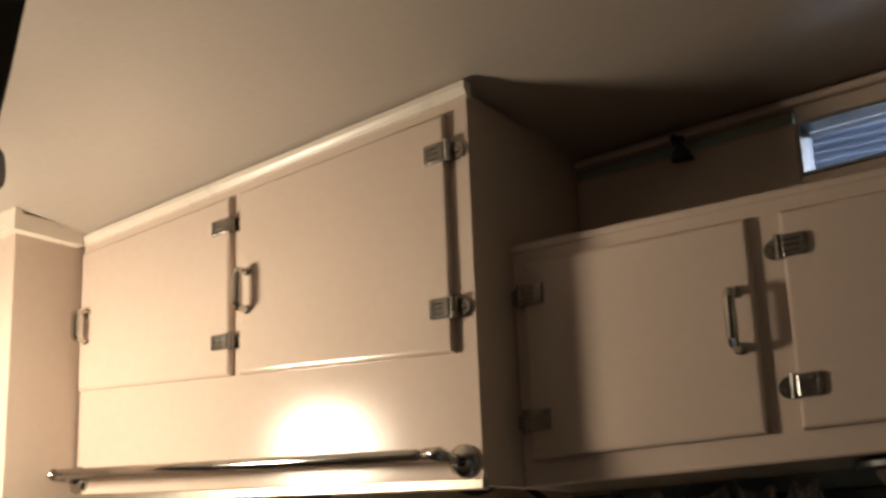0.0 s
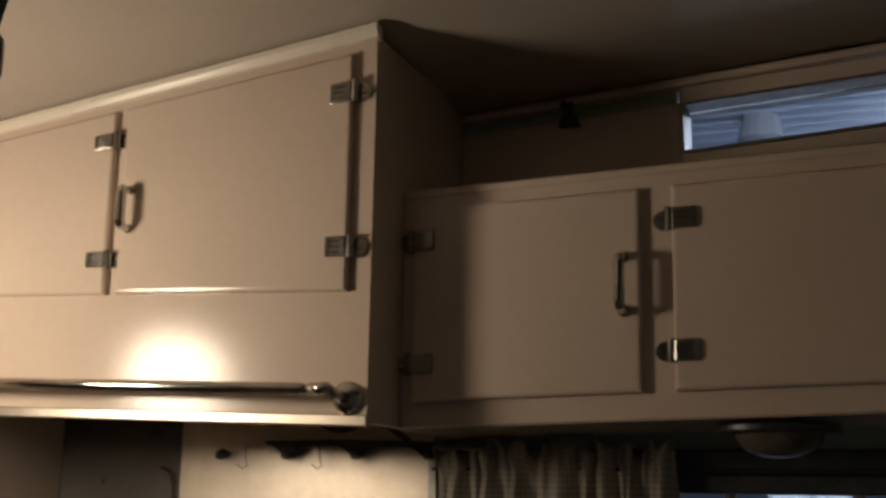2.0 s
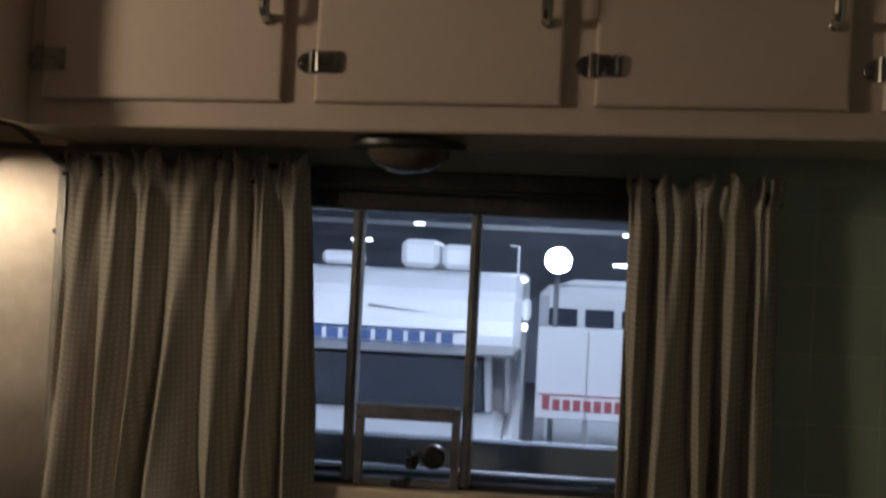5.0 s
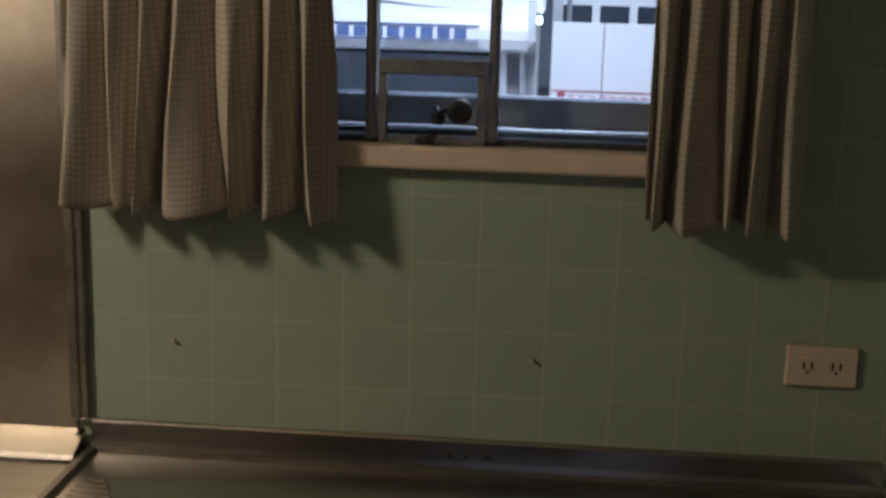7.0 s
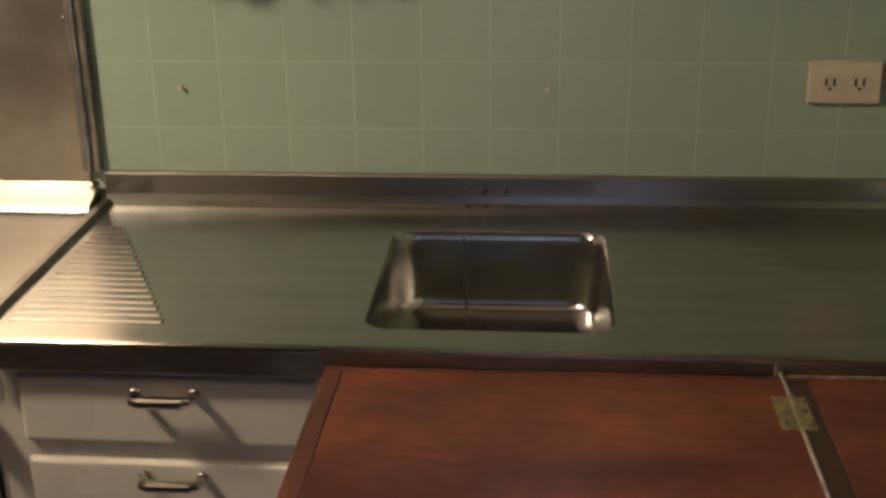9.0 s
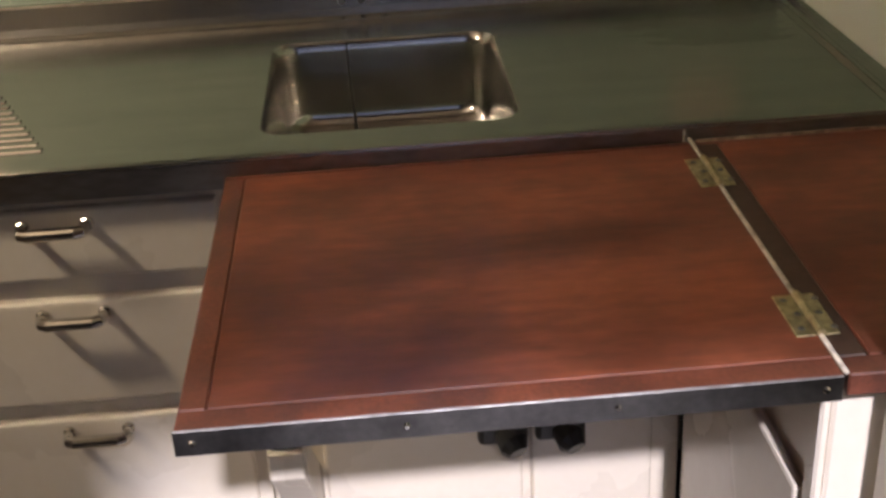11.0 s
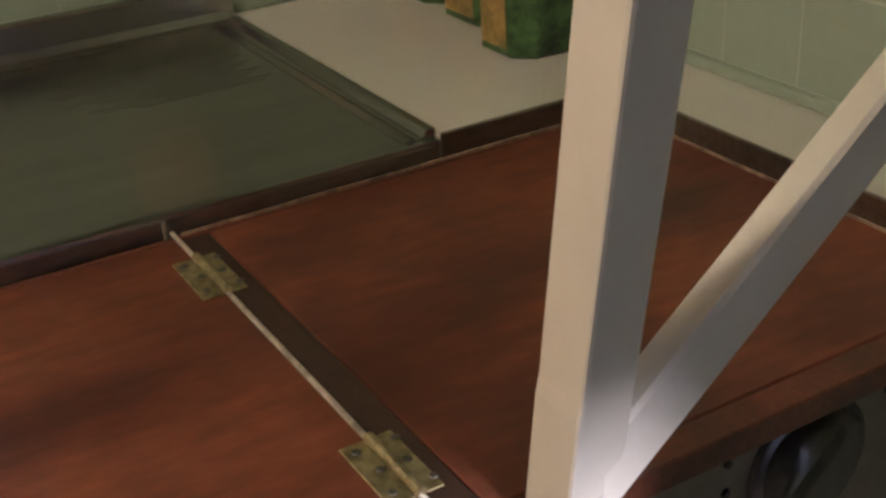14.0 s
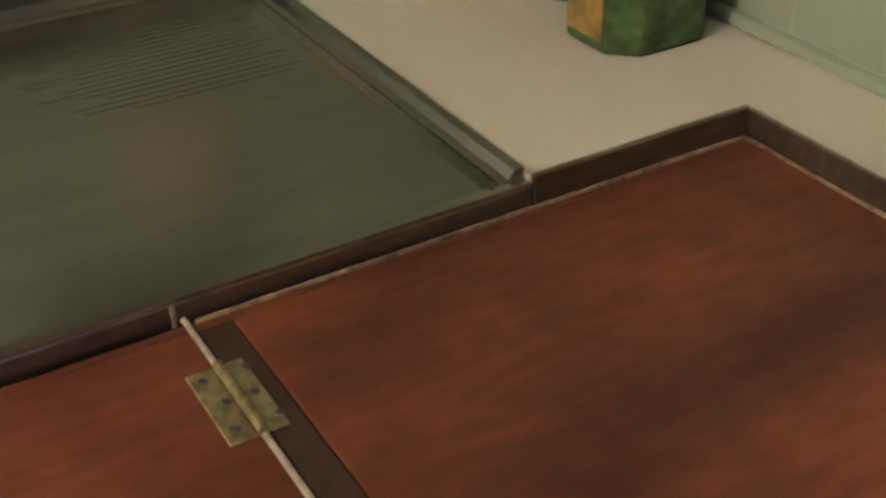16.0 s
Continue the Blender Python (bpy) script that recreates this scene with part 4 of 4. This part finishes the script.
# Stands for an unlit hall lamp housing beyond the high window.
rb = thing("roof_fixture", (-0.36, 8.42, 5.2), "grey blue lamp housing under the hall roof", "vent")
part("housing", tube([(-0.36, 8.42, 5.2), (-0.36, 8.42, 5.0), (-0.36, 8.42, 4.97)], [0.16, 0.20, 0.14], 16), RVG, rb)

rv = thing("motorhome", (-0.9, 8.0, -0.56), "white motorhome with cab-over front and blue lettering", "motorhome")
part("body", prism([(7.2, 0.1), (7.2, 1.20), (6.2, 1.24), (6.02, 1.28), (6.0, 1.44), (6.10, 1.66), (6.40, 1.79), (12.5, 1.84), (12.5, -0.2), (7.2, -0.2)], "x", -2.6, 0.66, 0.05), RVW, rv)
part("hood", prism([(5.7, -0.2), (5.7, 0.60), (6.6, 0.80), (7.25, 0.80), (7.25, -0.2)], "x", -2.5, 0.55, 0.06), RVW, rv)
part("windscreen", prism([(6.75, 0.81), (6.26, 1.225), (6.32, 1.232), (7.19, 1.20), (7.19, 0.81)], "x", -2.4, 0.42, 0.02), RVD, rv, "dark windscreen")
part("pillar", prism([(6.73, 0.81), (6.23, 1.24), (6.35, 1.24), (6.85, 0.81)], "x", 0.422, 0.475, 0.01), RVW, rv)
part("pillar", prism([(6.80, 0.81), (6.30, 1.24), (6.45, 1.24), (6.95, 0.81)], "x", 0.56, 0.60, 0.01), RVW, rv)
part("stripe", box(-0.80, 0.30, 5.985, 5.999, 1.408, 1.418), BLUE, rv)
part("stripe", box(-0.80, 0.30, 5.985, 6.004, 1.312, 1.320), BLUE, rv)
for k in range(9):
    x = -0.72 + k * 0.108
    part("letter_bar", box(x, x + 0.078, 5.984, 6.0, 1.330, 1.398 if k else 1.42), BLUE, rv)
part("swoosh", prism([(-0.35, 1.55), (-0.1, 1.53), (0.12, 1.52), (-0.1, 1.538), (-0.35, 1.565)], "y", 6.03, 6.10), RVG, rv)
part("roof_unit", box(-0.26, 0.02, 7.0, 7.8, 1.82, 2.03, 0.04), RVW, rv)
part("roof_unit", box(0.04, 0.28, 7.0, 7.8, 1.82, 2.0, 0.04), RVW, rv)
part("roof_fixture", box(-0.85, -0.6, 7.0, 7.6, 1.82, 1.92, 0.03), RVW, rv)
part("mirror", join(box(0.66, 0.72, 6.15, 6.25, 1.50, 1.64, 0.02), tube([(0.62, 6.3, 1.80), (0.62, 6.3, 1.99), (0.56, 6.3, 1.99)], 0.008, 6)), RVW, rv)
part("marker_lamp", box(0.665, 0.70, 6.10, 6.16, 1.43, 1.48, 0.01), TUBE, rv)

coach = thing("motorhome", (3.0, 9.5, -0.56), "white coach with dark side windows behind a sign", "motorhome")
part("body", box(0.78, 7.5, 10.6, 13.0, -0.2, 1.72, 0.10), RVW, coach)
part("roof_pod", prism([(0.95, 1.72), (1.15, 1.80), (2.4, 1.81), (2.6, 1.72)], "y", 10.8, 12.0, 0.03), RVW, coach)
for k in range(5):
    part("window", box(0.88 + k * 0.37, 1.17 + k * 0.37, 10.57, 10.61, 1.32, 1.50, 0.01), RVD, coach)
sign = thing("display_sign", (1.2, 7.6, -0.56), "white display boards with red lettering on the lower edge", "sign")
part("board", box(0.775, 1.162, 7.6, 7.63, 0.70, 1.41, 0.006), RVW, sign)
part("board", box(1.172, 1.60, 7.6, 7.63, 0.70, 1.41, 0.006), RVW, sign)
part("leg", box(1.15, 1.19, 7.64, 7.68, -0.56, 1.38), RVG, sign)
part("stripe", box(0.79, 1.58, 7.585, 7.599, 0.885, 0.895), RED, sign)
for k in range(9):
    part("letter_bar", box(0.83 + k * 0.08, 0.888 + k * 0.08, 7.585, 7.599, 0.77, 0.855 if k else 0.88), RED, sign)
solid("outside_ledge", join(box(-0.4, 1.4, 0.072, 0.10, 1.449, 1.499, 0.004), *[box(x, x + 0.03, 0.064, 0.075, 1.44, 1.49) for x in (-0.3, 1.2)]), RVG, "grey metal rail outside the window", "rail")
solid("outside_gasket", box(-0.4, 1.4, 0.064, 0.10, 1.430, 1.445, 0.003), BLACK, "black rubber strip below the outside rail", "strip")
for x, y, z, w in ((-1.58, 13.0, 2.15, 0.26), (-0.80, 13.0, 2.38, 0.12), (1.75, 13.0, 2.35, 0.14), (1.65, 13.0, 1.98, 0.28), (0.92, 13.0, 2.85, 0.18), (-3.2, 14.0, 3.0, 0.3)):
    solid("hall_tube_lamp", box(x, x + w, y, y + 0.05, z, z + 0.04, 0.01), TUBE, "distant hall tube lamp", "lamp", "hall tube lamps")
hl = thing("hall_lamp", (0.94, 10.2, -0.56), "bright white hall floodlight on a tall stand", "lamp")
part("housing", tube([(0.94, 10.25, 1.975), (0.94, 10.08, 1.975), (0.94, 9.98, 1.975)], [0.05, 0.11, 0.132], 24), RVG, hl)
part("bulb", tube([(0.94, 9.979, 1.975), (0.94, 9.965, 1.975), (0.94, 9.94, 1.975)], [0.125, 0.115, 0.07], 24), BULB, hl, "glowing lens")
part("pole", tube([(0.94, 10.2, -0.56), (0.94, 10.2, 1.9)], 0.025, 8), RVG, hl)

for y, z in ((22.5, 2.75), (21.5, 3.25), (20.5, 3.7)):
    tr = thing("roof_truss", (1.0, y, z), "grey steel roof truss across the hall", "truss", "hall trusses")
    part("chord", box(-8, 12, y, y + 0.12, z, z + 0.10), RVG, tr)
    part("chord", box(-8, 12, y, y + 0.12, z + 0.55, z + 0.63), RVG, tr)
    for k in range(16):
        x = -7.6 + 1.2 * k
        up = 0.55 if k % 2 else -0.55
        part("web", prism([(x, z + 0.325 - up * 0.42), (x + 0.07, z + 0.325 - up * 0.42), (x + 1.27, z + 0.325 + up * 0.42), (x + 1.2, z + 0.325 + up * 0.42)], "y", y + 0.03, y + 0.09), RVG, tr)

# ---- wall tiles ----
T = 0.108


def tile_mesh(w, h):
    """Thin tile with chamfered edges, face in the xz plane towards -y, origin at its lower left corner."""
    g, c = 0.0012, 0.0003
    bm = bmesh.new()
    o = [bm.verts.new(p) for p in ((g, 0.0011, g), (w - g, 0.0011, g), (w - g, 0.0011, h - g), (g, 0.0011, h - g))]
    f = [bm.verts.new(p) for p in ((g + c, 0.0, g + c), (w - g - c, 0.0, g + c), (w - g - c, 0.0, h - g - c), (g + c, 0.0, h - g - c))]
    bm.faces.new(f)
    for k in range(4):
        bm.faces.new((o[k], o[(k + 1) % 4], f[(k + 1) % 4], f[k]))
    bmesh.ops.recalc_face_normals(bm, faces=bm.faces)
    me = bpy.data.meshes.new("tile")
    bm.to_mesh(me)
    bm.free()
    me.materials.append(TILE)
    return me


TILES = {}


def put_tile(a0, a1, z0, z1, parent, m):
    key = (round(a1 - a0, 4), round(z1 - z0, 4))
    if key[0] < 0.006 or key[1] < 0.006:
        return
    if key not in TILES:
        TILES[key] = tile_mesh(*key)
    ob = new("tile", TILES[key])
    ob.parent = parent
    ob.matrix_basis = m


def cuts(lo, hi, start, step):
    vals = [lo]
    k = math.ceil((lo + 1e-4 - start) / step)
    while start + k * step < hi - 1e-4:
        vals.append(start + k * step)
        k += 1
    return vals + [hi]


zs = cuts(0.950, 1.935, 1.023, T)
xs = cuts(0.009, XR, 0.0, T)
hole = (W0 - 0.012, W1 + 0.012, 1.390, 1.93)
for a, b in zip(xs, xs[1:]):
    for c, d in zip(zs, zs[1:]):
        pieces = [(a, b, c, d)]
        if b > hole[0] and a < hole[1] and d > hole[2]:
            pieces = [(a, b, c, min(d, hole[2]))] if c < hole[2] else []
            lo_z = max(c, hole[2])
            if a < hole[0]:
                pieces.append((a, hole[0], lo_z, d))
            if b > hole[1]:
                pieces.append((hole[1], b, lo_z, d))
        for q in pieces:
            put_tile(*q, wall_north, pose(q[0], 0, q[2]))
ys = cuts(0.0, 1.40, 0.05, T)
zs = cuts(0.918, 1.935, 1.023, T)
for a, b in zip(ys, ys[1:]):
    for c, d in zip(zs, zs[1:]):
        put_tile(a, b, c, d, wall_east, pose(XR, -a, c, 0, 0, -90))
